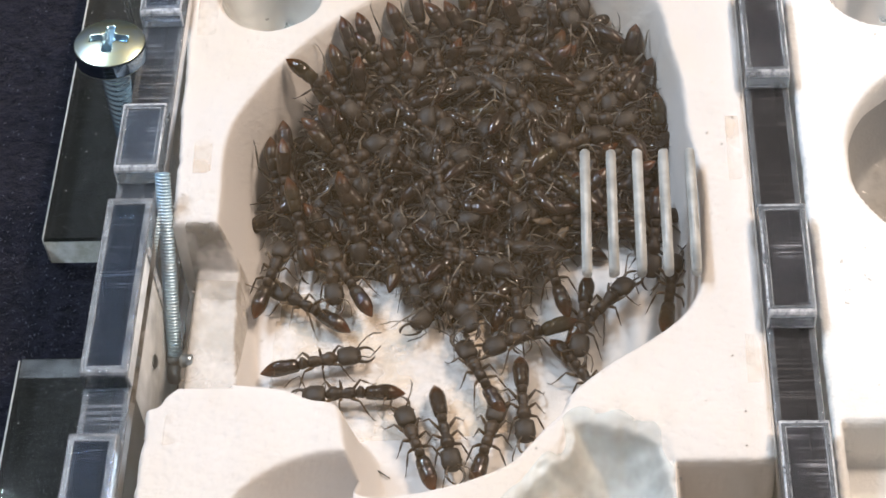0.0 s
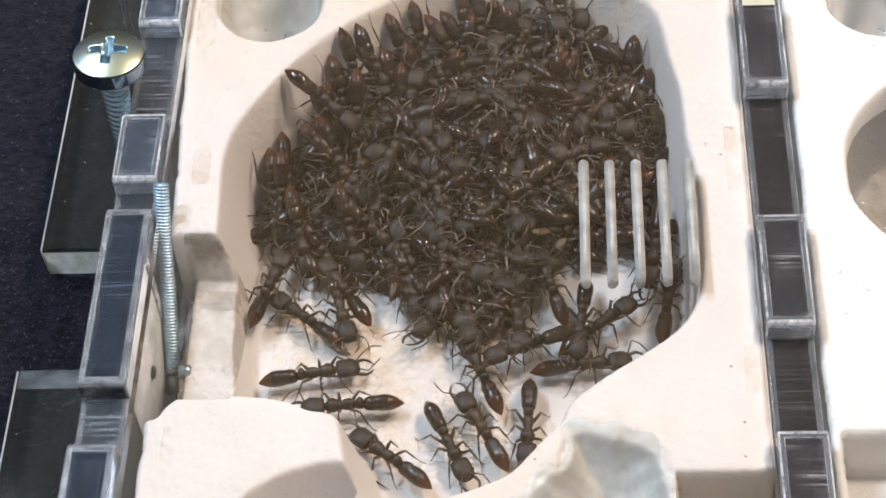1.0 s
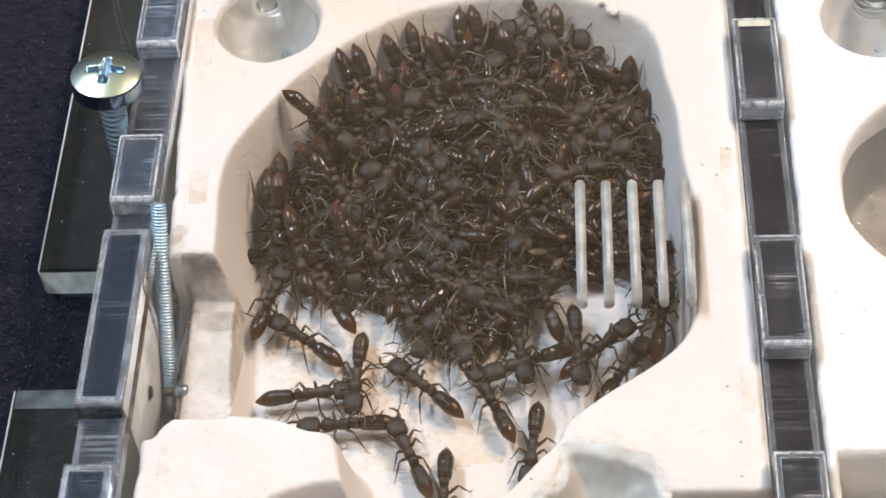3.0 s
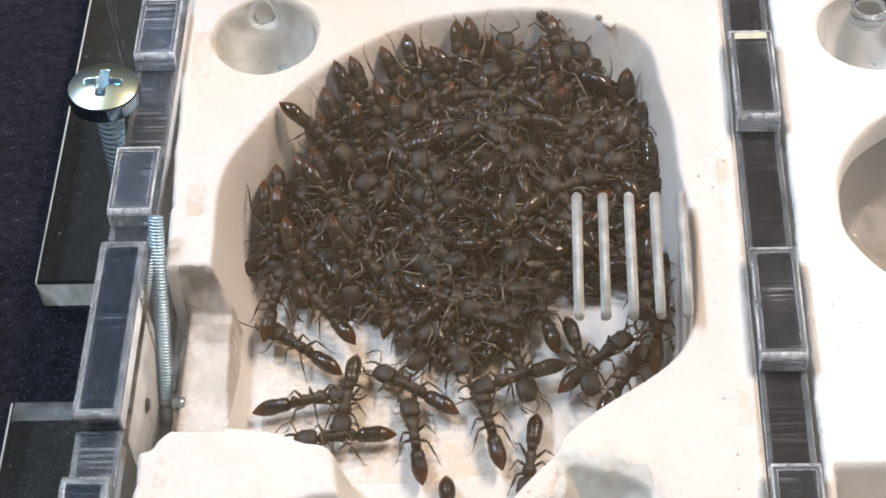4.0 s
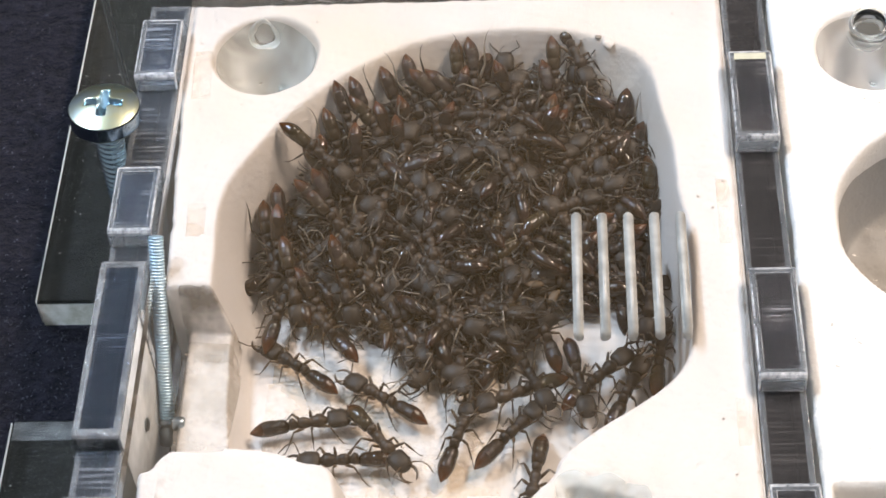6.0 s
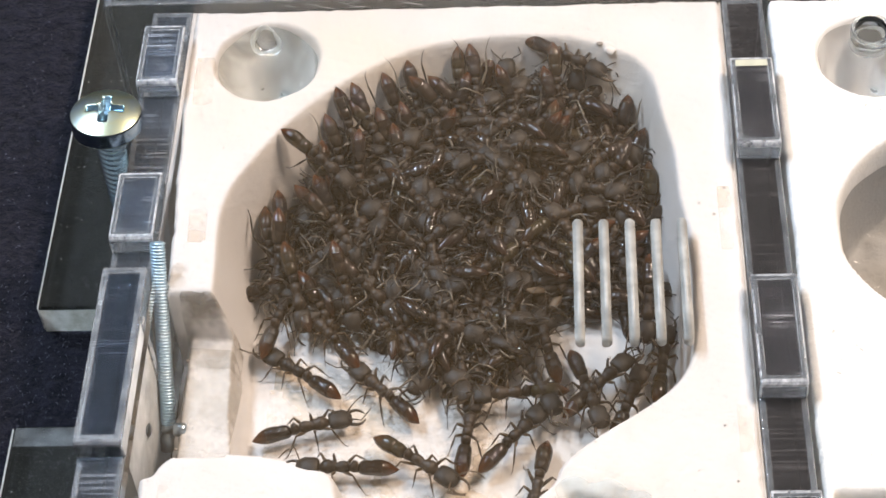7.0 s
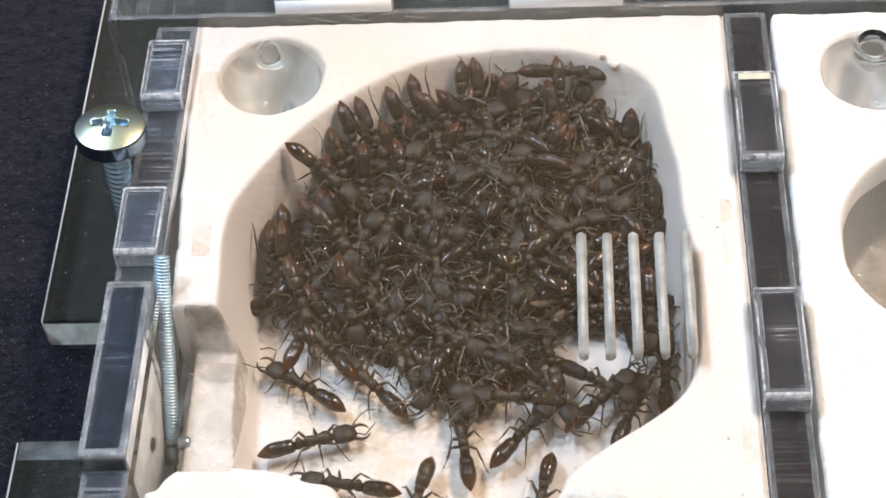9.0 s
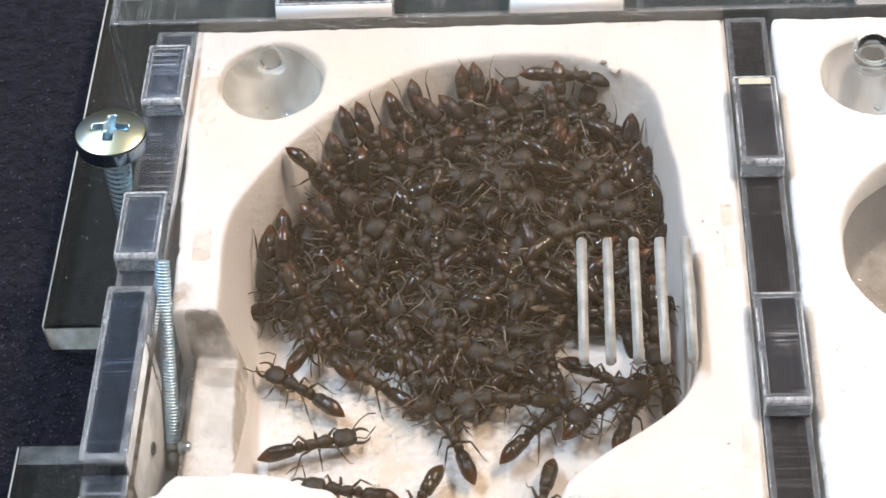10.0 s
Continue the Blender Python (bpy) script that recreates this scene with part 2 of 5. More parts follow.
def chitin(name, dark, light, tip, rough, few=False):
    """Ant cuticle: blackish brown, finely hairy; tip colours the last part of the rear along local x."""
    m, nt, b = material(name)
    n = noise_tex(nt, 1500, 5, 0.7)
    info = nt.nodes.new("ShaderNodeObjectInfo")
    c = ramp(nt, n.outputs["Fac"], [(0.3, dark), (0.75, light)])
    pick = info.outputs["Random"]
    if few:  # most are dark, a few have lit edges painted as a paler base
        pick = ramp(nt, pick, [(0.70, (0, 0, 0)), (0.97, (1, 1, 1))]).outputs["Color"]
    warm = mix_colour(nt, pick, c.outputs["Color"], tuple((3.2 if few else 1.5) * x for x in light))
    if tip:
        co = nt.nodes.new("ShaderNodeTexCoord")
        sep = nt.nodes.new("ShaderNodeSeparateXYZ")
        nt.links.new(co.outputs["Object"], sep.inputs[0])
        t = nt.nodes.new("ShaderNodeMapRange")
        for key, v in (("From Min", -0.0042), ("From Max", -0.0060), ("To Min", 0.0), ("To Max", 1.0)):
            t.inputs[key].default_value = v
        nt.links.new(sep.outputs["X"], t.inputs["Value"])
        # a few have a paler olive rear
        pale = ramp(nt, info.outputs["Random"], [(0.86, (0, 0, 0)), (0.97, (0.6, 0.6, 0.6))]).outputs["Color"]
        warm = mix_colour(nt, pale, warm, (0.040, 0.032, 0.015))
        warm = mix_colour(nt, t.outputs[0], warm, tip)
    nt.links.new(warm, b.inputs["Base Color"])
    b.inputs["Roughness"].default_value = rough
    b.inputs["Specular IOR Level"].default_value = 0.36 if rough > 0.35 else 0.5
    b.inputs["Sheen Weight"].default_value = 0.04
    b.inputs["Sheen Roughness"].default_value = 0.5
    co = nt.nodes.new("ShaderNodeTexCoord")
    mp = nt.nodes.new("ShaderNodeMapping")
    mp.inputs["Scale"].default_value = (900, 3800, 3800)
    nt.links.new(co.outputs["Object"], mp.inputs["Vector"])
    lines = node(nt, "ShaderNodeTexNoise", Scale=1.0, Detail=3.0, Roughness=0.6)
    nt.links.new(mp.outputs[0], lines.inputs["Vector"])
    bump(nt, (lines if rough > 0.35 else n).outputs["Fac"], b, 0.5 if rough > 0.35 else 0.25, 0.00012 if rough > 0.35 else 0.00008)
    return m


CUTICLE = chitin("ant_cuticle", (0.0065, 0.0038, 0.0021), (0.023, 0.0145, 0.0085), None, 0.43)
HEAD = chitin("ant_head", (0.0075, 0.0052, 0.0035), (0.0200, 0.0145, 0.0100), None, 0.52)
GASTER = chitin("ant_gaster", (0.0045, 0.0027, 0.0015), (0.015, 0.0085, 0.004), (0.068, 0.021, 0.006), 0.12)
GASTER_MID = chitin("ant_gaster_dark", (0.0045, 0.0027, 0.0015), (0.015, 0.0088, 0.0045), (0.026, 0.010, 0.004), 0.17)
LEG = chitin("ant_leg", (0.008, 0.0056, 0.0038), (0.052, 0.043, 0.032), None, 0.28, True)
LEG_DARK = chitin("ant_leg_dark", (0.020, 0.012, 0.007), (0.06, 0.040, 0.023), None, 0.28)


# ---- building helpers (all lengths in millimetres) ----
def mpose(x, y, z, rx=0, ry=0, rz=0):
    return pose(x * S, y * S, z * S, rx, ry, rz)


def mesh_of(bm, name, mat, smooth=True):
    bmesh.ops.scale(bm, vec=(S, S, S), verts=bm.verts)
    me = bpy.data.meshes.new(name)
    bm.to_mesh(me)
    bm.free()
    me.materials.append(mat)
    if smooth:
        me.shade_smooth()
    return me


def part(name, bm, mat, parent, label="", smooth=True):
    """Links a bmesh as one mesh object under a thing or a part."""
    ob = new(name, mesh_of(bm, name, mat, smooth))
    ob.parent = parent
    if label:
        tagged(ob, label)
    return ob


def box(bm, x0, x1, y0, y1, z0, z1, bevel=0.0, segs=2):
    made = bmesh.ops.create_cube(bm, size=1, matrix=Matrix.Translation(((x0 + x1) / 2, (y0 + y1) / 2, (z0 + z1) / 2)) @ Matrix.Diagonal((x1 - x0, y1 - y0, z1 - z0, 1)))
    if bevel:
        edges = {e for v in made["verts"] for e in v.link_edges}
        bmesh.ops.bevel(bm, geom=list(edges), offset=bevel, segments=segs, profile=0.6, affect="EDGES")
    return bm


def box_mesh(*args, **kw):
    return box(bmesh.new(), *args, **kw)


def loft(bm, rings, n=10, close=True, square=1.0):
    """Skin over rings (x, y, z, half width, half height) along x; square below 1 makes them boxier than an ellipse."""
    def bent(v):
        return math.copysign(abs(v) ** square, v)
    loops = []
    for x, y, z, ry, rz in rings:
        loops.append([bm.verts.new((x, y + ry * bent(math.cos(2 * math.pi * k / n)), z + rz * bent(math.sin(2 * math.pi * k / n)))) for k in range(n)])
    for a, b in zip(loops, loops[1:]):
        for k in range(n):
            bm.faces.new((a[k], a[(k + 1) % n], b[(k + 1) % n], b[k]))
    if close:
        bm.faces.new(loops[0])
        bm.faces.new(loops[-1][::-1])
    bmesh.ops.recalc_face_normals(bm, faces=bm.faces)
    return bm


def tube(bm, points, radii, n=6):
    """A tapered tube through points."""
    loops = []
    pts = [Vector(p) for p in points]
    for i, p in enumerate(pts):
        d = (pts[min(i + 1, len(pts) - 1)] - pts[max(i - 1, 0)]).normalized()
        side = d.cross(Vector((0.13, 0.21, 0.97))).normalized()
        up = side.cross(d)
        loops.append([bm.verts.new(p + radii[i] * (math.cos(2 * math.pi * k / n) * side + math.sin(2 * math.pi * k / n) * up)) for k in range(n)])
    for a, b in zip(loops, loops[1:]):
        for k in range(n):
            bm.faces.new((a[k], a[(k + 1) % n], b[(k + 1) % n], b[k]))
    bm.faces.new(loops[0][::-1])
    bm.faces.new(loops[-1])
    bmesh.ops.recalc_face_normals(bm, faces=bm.faces)
    return bm


def lathe(bm, profile, n=28, centre=(0, 0), ring=False):
    """A turned shape, capped at both ends; as a ring its profile closes on itself."""
    loops = []
    for r, z in profile:
        loops.append([bm.verts.new((centre[0] + r * math.cos(2 * math.pi * k / n), centre[1] + r * math.sin(2 * math.pi * k / n), z)) for k in range(n)])
    for a, b in zip(loops, loops[1:]):
        for k in range(n):
            bm.faces.new((a[k], a[(k + 1) % n], b[(k + 1) % n], b[k]))
    if ring:
        for k in range(n):
            bm.faces.new((loops[-1][k], loops[-1][(k + 1) % n], loops[0][(k + 1) % n], loops[0][k]))
    else:
        bm.faces.new(loops[-1])
        bm.faces.new(loops[0][::-1])
    bmesh.ops.recalc_face_normals(bm, faces=bm.faces)
    return bm


# ---- the large structure ----
TOP = 25.0
FLOOR = 13.0


def ground():
    bm = bmesh.new()
    bmesh.ops.create_grid(bm, x_segments=4, y_segments=4, size=600)
    ob = new("ground", mesh_of(bm, "ground", CLOTH))
    tagged(ob, "black felt cloth with pale lint under the nest", "cloth", kind="structure")
    rnd = random.Random(5)
    bm = bmesh.new()
    for k in range(3000):
        x, y, a = rnd.uniform(-75, -40), rnd.uniform(-45, 75) if k < 1100 else rnd.uniform(-45, 26), rnd.uniform(0, 6.3)
        ln, r = rnd.uniform(0.05, 0.55) ** 1.3, rnd.uniform(0.012, 0.045)
        tube(bm, [(x, y, 0.25), (x + ln * 0.5 * math.cos(a), y + ln * 0.5 * math.sin(a), 0.5), (x + ln * math.cos(a + rnd.uniform(-0.9, 0.9)), y + ln * math.sin(a + 0.2), 0.3)], [r, r, r], 4)
    tagged(new("lint", mesh_of(bm, "lint", LINT)), "pale lint fibres caught on the black cloth", "lint", kind="stuff")


ground()


def segment_distance(px, py, pts):
    """Signed distance to a polygon, negative inside, over arrays."""
    d = np.full(px.shape, 1e9)
    inside = np.zeros(px.shape, bool)
    for (ax, ay), (bx, by) in zip(pts, pts[1:] + pts[:1]):
        ex, ey = bx - ax, by - ay
        t = np.clip(((px - ax) * ex + (py - ay) * ey) / (ex * ex + ey * ey), 0, 1)
        d = np.minimum(d, np.hypot(px - ax - t * ex, py - ay - t * ey))
        cross = (ay > py) != (by > py)
        inside ^= cross & (px < ex * (py - ay) / (ey if ey else 1e-9) + ax)
    return np.where(inside, -d, d)


def carve(sdf, depth, run, power=2.2):
    lip = 0.14
    u = np.clip(lip * np.logaddexp(0, -sdf / lip) / run, 0, 1)
    u = np.where(sdf > 1.2, 0, u)
    return depth * (1 - (1 - u) ** power)


def wobble(x, y, scale, seed):
    rng = np.random.RandomState(seed)
    v = np.zeros(x.shape)
    for k in range(10):
        a, f, p = rng.uniform(0, 6.28), scale * rng.uniform(0.5, 2.0), rng.uniform(0, 6.28)
        v += np.sin((x * math.cos(a) + y * math.sin(a)) * f + p)
    return v / 10 ** 0.5


def cast_block(name, x0, x1, y0, y1, depth_of, mat, step=0.21, corner=1.3, left=lambda y: 0 * y):
    """A cast block whose upper face is carved by depth_of(x, y)."""
    nx, ny = int((x1 - x0) / step) + 1, int((y1 - y0) / step) + 1
    gx, gy = np.meshgrid(np.linspace(x0, x1, nx), np.linspace(y0, y1, ny), indexing="ij")
    edge = np.minimum(np.minimum(gx - x0, x1 - gx), np.minimum(gy - y0, y1 - gy))
    z = TOP - depth_of(gx, gy)
    z = z - 0.5 * (1 - np.clip(edge / 0.7, 0, 1)) ** 2 + 0.035 * wobble(gx, gy, 0.9, 3) + 0.02 * wobble(gx, gy, 2.6, 4)
    # rounded vertical corners and slightly worn sides
    cx, cy = np.clip(gx, x0 + corner, x1 - corner), np.clip(gy, y0 + corner, y1 - corner)
    r = np.hypot(gx - cx, gy - cy)
    k = np.where((r > corner) & (gx != cx) & (gy != cy), corner / np.maximum(r, 1e-6), 1)
    px, py = cx + (gx - cx) * k, cy + (gy - cy) * k
    px = px + left(py) * np.clip((x0 + 12 - px) / 12, 0, 1)
    rim = np.clip(1 - edge / 2, 0, 1)
    px = px + rim * (0.10 * wobble(py, px, 0.8, 7) + 0.05 * wobble(py, px, 3.0, 17))
    py = py + rim * (0.12 * wobble(px, py, 0.8, 8) + 0.07 * wobble(px, py, 3.0, 18))
    verts = np.stack([px, py, z], -1).reshape(-1, 3)
    idx = np.arange(nx * ny).reshape(nx, ny)
    faces = np.stack([idx[:-1, :-1], idx[1:, :-1], idx[1:, 1:], idx[:-1, 1:]], -1).reshape(-1, 4)
    ring = np.concatenate([idx[:, 0], idx[-1, 1:], idx[-2::-1, -1], idx[0, -2:0:-1]])
    low = verts[ring].copy()
    low[:, 2] = 5.02
    base = len(verts)
    n = len(ring)
    nxt = (np.arange(n) + 1) % n
    skirt = np.stack([base + np.arange(n), base + nxt, ring[nxt], ring], -1)
    me = bpy.data.meshes.new(name)
    me.from_pydata(np.concatenate([verts, low]) * S, [], np.concatenate([faces, skirt]).tolist())
    me.materials.append(mat)
    me.shade_smooth()
    return new(name, me)


CHAMBER = [(-25.4, -3), (-25.6, 17), (-19.7, 27.0), (-13.5, 35.2), (-4.2, 41.1), (5, 42.8), (15, 42.7), (24.2, 37.8), (26.0, 24), (27.6, 8), (27.4, -4), (24.3, -10), (13.3, -17.8), (12.3, -20.6), (10.4, -22.3), (6.5, -27.6), (-7.6, -30.6), (-8.5, -27), (-9.0, -24.8), (-9.55, -21.5), (-9.75, -20.2), (-10.2, -19.3), (-11.2, -18.8), (-12.9, -18.6), (-14.6, -17.6), (-16.9, -16.9), (-20.0, -16.6), (-23.4, -16.6)]


def eased(pts, times=3):
    """A closed outline with its corners cut round."""
    for _ in range(times):
        pts = [(a[0] + k * (b[0] - a[0]), a[1] + k * (b[1] - a[1])) for a, b in zip(pts, pts[1:] + pts[:1]) for k in (0.22, 0.78)]
    return pts


RIM = eased(CHAMBER)


CHIPPED = eased([(-27.0, -16.5), (-29.1, -18.0), (-29.9, -19.6), (-34, -19.6), (-34, -10), (-27, -10)], 2)
CUP = eased([(12.0, -20.6), (15.5, -20.5), (18.8, -21.0), (21.3, -22.1), (23.4, -25.5), (24.3, -30), (24.5, -40), (0, -40), (6.6, -30.1), (8.2, -28.4), (10.4, -26.3), (12.2, -23.8)], 2)


def nest_depth(x, y):
    soft = 0.35 * wobble(x, y, 0.35, 11)
    d = segment_distance(x, y, RIM) + soft * 0.6
    rear = np.clip((y - 16) / 16, 0, 1) * np.maximum(np.clip((20 - x) / 8, 0, 1), np.clip((y - 32) / 4, 0, 1))
    depth = carve(d, TOP - FLOOR, 2.7 + 0.9 * np.clip(-x / 15, 0, 1) + 3.6 * rear, 1.7 - 0.55 * rear)
    gate = np.maximum(np.maximum(-33 - x, x + 21.6), np.maximum(-17.0 - y, y - 3.9))
    gate = np.minimum(gate, segment_distance(x, y, CHIPPED))
    worn = np.clip((-28.7 - x) / 1.6, 0, 1) ** 1.6 * 5.0 + 0.25 * wobble(x, y, 0.5, 14)
    depth = np.maximum(depth, carve(gate, 7.2, 0.9, 1.6) + worn * (gate < -0.5))
    bowl = np.hypot(x + 21.4, (y - 39.4)) - 6.3
    depth = np.maximum(depth, carve(bowl + 0.1 * wobble(x, y, 0.8, 2), 11.0, 4.6, 2.0))
    cup = segment_distance(x, y, CUP) + 0.20 * wobble(x, y, 0.9, 5) + 0.06 * wobble(x, y, 2.6, 6)
    depth = np.maximum(depth, carve(cup, 0.6, 1.5, 1.5) + 0.3 * np.clip(wobble(x, y, 1.5, 26), 0, 1) * (cup < -0.3))
    depth = np.maximum(depth, carve(cup + 0.9 + 0.14 * wobble(x, y, 1.6, 15), 7.0, 5.5, 1.45) + 0.10 * wobble(x, y, 0.8, 16) * (cup < -1.5))
    cup2 = np.hypot(x + 9.2, y + 38.3) - 13.2
    depth = np.maximum(depth, carve(cup2, 9.0, 3.0, 2.0) * (x < -8.0))
    step = np.maximum(23.6 - x, y + 26.7)
    return np.maximum(depth, carve(step, 7.0, 0.8, 1.6))


def next_depth(x, y):
    big = np.hypot((x - 62.0) / 18.3, (y - 12.0) / 15.5) * 16 - 16
    depth = carve(big + 0.15 * wobble(x, y, 0.5, 2), 12, 1.7, 1.8)
    depth = depth + (0.35 * wobble(x, y, 0.9, 9) + 0.16 * wobble(0.4 * x, y + 0.6 * x, 3.2, 19) - 3.0 * np.clip((9.0 - y) / 5, 0, 1)) * np.clip(-big - 0.8, 0, 1)
    bowl = np.hypot(x - 50.2, y - 38.1) - 6.4
    depth = np.maximum(depth, carve(bowl, 11.0, 4.6, 2.0))
    return np.maximum(depth, carve(np.maximum(y + 22.4, 40.0 - x), 7.0, 0.8, 1.6))


def tube_port(thing, x, y, z, r, tilt, tall=0.9):
    """A short clear tube let into the plaster, dark inside."""
    port = part("tube_port", lathe(bmesh.new(), [(r - 0.4, -tall), (r, -tall), (r, -0.15), (r - 0.12, 0.0), (r - 0.28, 0.0), (r - 0.4, -0.15)], 28, ring=True), ACRYLIC, thing, "clear tube end")
    port.matrix_basis = mpose(x, y, z, tilt, 0, 0)
    port.visible_shadow = False
    lining = part("tube_bore", lathe(bmesh.new(), [(r - 0.62, -0.6 * tall), (r - 0.45, -0.6 * tall), (r - 0.45, -0.14), (r - 0.52, -0.14)], 28, ring=True), BORE, port, "dark shiny bore")
    lining.visible_shadow = False
    # dark disc added at the bottom, in place of the hole's own darkness
    part("tube_plug", lathe(bmesh.new(), [(0.1, -0.6 * tall), (r - 0.6, -0.6 * tall), (r - 0.6, 0.2 - 0.6 * tall), (0.1, 0.2 - 0.6 * tall)], 20), DARK, port, "dark disc painting the tube's unlit depth", smooth=False)


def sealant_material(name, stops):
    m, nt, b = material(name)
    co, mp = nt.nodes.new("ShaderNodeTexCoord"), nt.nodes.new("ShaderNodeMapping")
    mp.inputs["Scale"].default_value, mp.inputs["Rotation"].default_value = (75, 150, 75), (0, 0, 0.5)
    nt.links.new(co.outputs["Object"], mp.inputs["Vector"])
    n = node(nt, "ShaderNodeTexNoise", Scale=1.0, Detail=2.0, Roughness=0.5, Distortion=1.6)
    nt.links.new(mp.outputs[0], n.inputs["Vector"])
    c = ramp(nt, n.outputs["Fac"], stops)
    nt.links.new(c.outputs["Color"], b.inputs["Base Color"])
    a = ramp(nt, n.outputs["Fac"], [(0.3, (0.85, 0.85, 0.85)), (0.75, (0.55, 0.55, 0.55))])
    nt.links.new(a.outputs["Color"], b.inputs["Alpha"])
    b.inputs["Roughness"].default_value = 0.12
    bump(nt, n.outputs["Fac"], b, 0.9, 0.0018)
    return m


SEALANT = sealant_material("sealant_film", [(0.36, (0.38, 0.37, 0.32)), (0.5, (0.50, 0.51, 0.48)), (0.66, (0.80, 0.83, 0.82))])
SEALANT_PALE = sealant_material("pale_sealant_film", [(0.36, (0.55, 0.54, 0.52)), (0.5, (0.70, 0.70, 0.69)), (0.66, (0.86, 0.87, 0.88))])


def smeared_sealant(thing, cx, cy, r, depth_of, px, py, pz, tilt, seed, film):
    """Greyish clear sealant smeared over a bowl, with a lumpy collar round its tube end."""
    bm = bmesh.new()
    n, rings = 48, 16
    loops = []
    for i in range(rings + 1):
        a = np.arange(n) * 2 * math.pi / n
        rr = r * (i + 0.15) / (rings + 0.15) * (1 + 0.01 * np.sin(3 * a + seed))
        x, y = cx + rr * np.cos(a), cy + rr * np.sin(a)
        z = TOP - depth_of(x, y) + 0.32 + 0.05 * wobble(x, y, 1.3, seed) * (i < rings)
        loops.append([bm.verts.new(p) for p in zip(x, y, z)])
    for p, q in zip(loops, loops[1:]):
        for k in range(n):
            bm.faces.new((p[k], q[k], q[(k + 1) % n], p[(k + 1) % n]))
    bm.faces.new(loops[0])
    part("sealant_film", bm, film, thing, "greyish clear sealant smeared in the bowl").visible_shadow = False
    rnd = random.Random(seed)
    bm = bmesh.new()
    loops = []
    for k in range(28):
        a = 2 * math.pi * k / 28
        t = 0.30 + 0.10 * math.sin(2 * a + seed) + 0.05 * math.sin(5 * a)
        c, big = 0.12 * math.sin(3 * a), 1.6 + 0.15 * math.sin(3 * a + seed) + rnd.uniform(-0.02, 0.02)
        loops.append([bm.verts.new(((big + t * math.cos(b)) * math.cos(a), (big + t * math.cos(b)) * math.sin(a), c + t * math.sin(b))) for b in (math.pi * j / 4 for j in range(8))])
    for k in range(28):
        p, q = loops[k], loops[(k + 1) % 28]
        for j in range(8):
            bm.faces.new((p[j], q[j], q[(j + 1) % 8], p[(j + 1) % 8]))
    bmesh.ops.recalc_face_normals(bm, faces=bm.faces)
    collar = part("sealant_collar", bm, FROSTED_CLEAR, thing, "lumpy clear sealant collar")
    collar.matrix_basis = mpose(px, py, pz, tilt, 0, 0)
    collar.visible_shadow = False
    # clear blobs that ran down from the collar
    for k in range(6):
        a, far = rnd.uniform(-2.4, -0.7), rnd.uniform(1.6, 3.4)
        x, y, big = px + far * math.cos(a), py + far * math.sin(a), rnd.uniform(0.35, 0.8)
        z = TOP - float(depth_of(np.array([x]), np.array([y]))[0]) + 0.45
        bm = bmesh.new()
        bmesh.ops.create_icosphere(bm, subdivisions=3, radius=big, matrix=Matrix.Translation((x, y, z)) @ Matrix.Diagonal((1.0, 1.35, 0.6, 1)))
        for v in bm.verts:
            v.co += 0.12 * noise.noise_vector(v.co * 1.7)
        part("sealant_drip", bm, DRIP, thing, "clear glossy run of sealant").visible_shadow = False


DRIP = acrylic_material("clear_drip", 0.04, (0.86, 0.9, 0.88))
def west_skew(y):
    """How far the block's west side leans in, by y."""
    return 1.55 * np.clip((38 - y) / 34, 0, 1)


FROSTED_CLEAR = frosted_material("lumpy_sealant", (0.86, 0.90, 0.88), 0.88)
nest = tagged(new("plaster_nest"), "cream plaster ant nest block with a carved chamber", "nest block")
body = cast_block("body", -31.1, 33.0, -50.0, 48.3, nest_depth, PLASTER, left=west_skew)
body.parent = nest
tube_port(nest, -22.2, 44.6, TOP - 1.7, 1.7, 48, 2.4)
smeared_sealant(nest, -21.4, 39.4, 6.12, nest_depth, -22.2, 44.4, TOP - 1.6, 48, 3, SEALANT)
nest2 = tagged(new("plaster_nest"), "bright white plaster nest block with a round chamber", "nest block")
body = cast_block("body", 38.8, 88.0, -50.0, 48.1, next_depth, PLASTER_NEW, 0.4)
body.parent = nest2
tube_port(nest2, 50.6, 42.4, TOP + 0.2, 2.4, 10, 2.8)
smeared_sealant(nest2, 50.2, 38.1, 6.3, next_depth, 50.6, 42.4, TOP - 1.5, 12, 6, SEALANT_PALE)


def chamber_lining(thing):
    """Added shell that greys the inside of the round chamber, unevenly brushed."""
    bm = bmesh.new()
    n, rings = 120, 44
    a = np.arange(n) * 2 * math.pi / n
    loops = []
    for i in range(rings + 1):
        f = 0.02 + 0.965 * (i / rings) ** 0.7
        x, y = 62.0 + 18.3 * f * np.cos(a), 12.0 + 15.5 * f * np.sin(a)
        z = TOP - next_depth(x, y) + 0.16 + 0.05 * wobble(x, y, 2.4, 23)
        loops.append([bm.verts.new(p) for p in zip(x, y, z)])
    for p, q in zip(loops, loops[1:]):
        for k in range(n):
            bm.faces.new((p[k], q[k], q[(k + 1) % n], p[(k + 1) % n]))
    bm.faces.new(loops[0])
    part("chamber_lining", bm, plaster_material("shell_grey", (0.42, 0.415, 0.405)), thing, "added grey brushed shell inside the round chamber")


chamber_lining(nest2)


def nest_top(x, y):
    """The height of the cast block's carved surface, with its waviness."""
    return TOP - nest_depth(x, y) + 0.035 * wobble(x, y, 0.9, 3) + 0.02 * wobble(x, y, 2.6, 4)


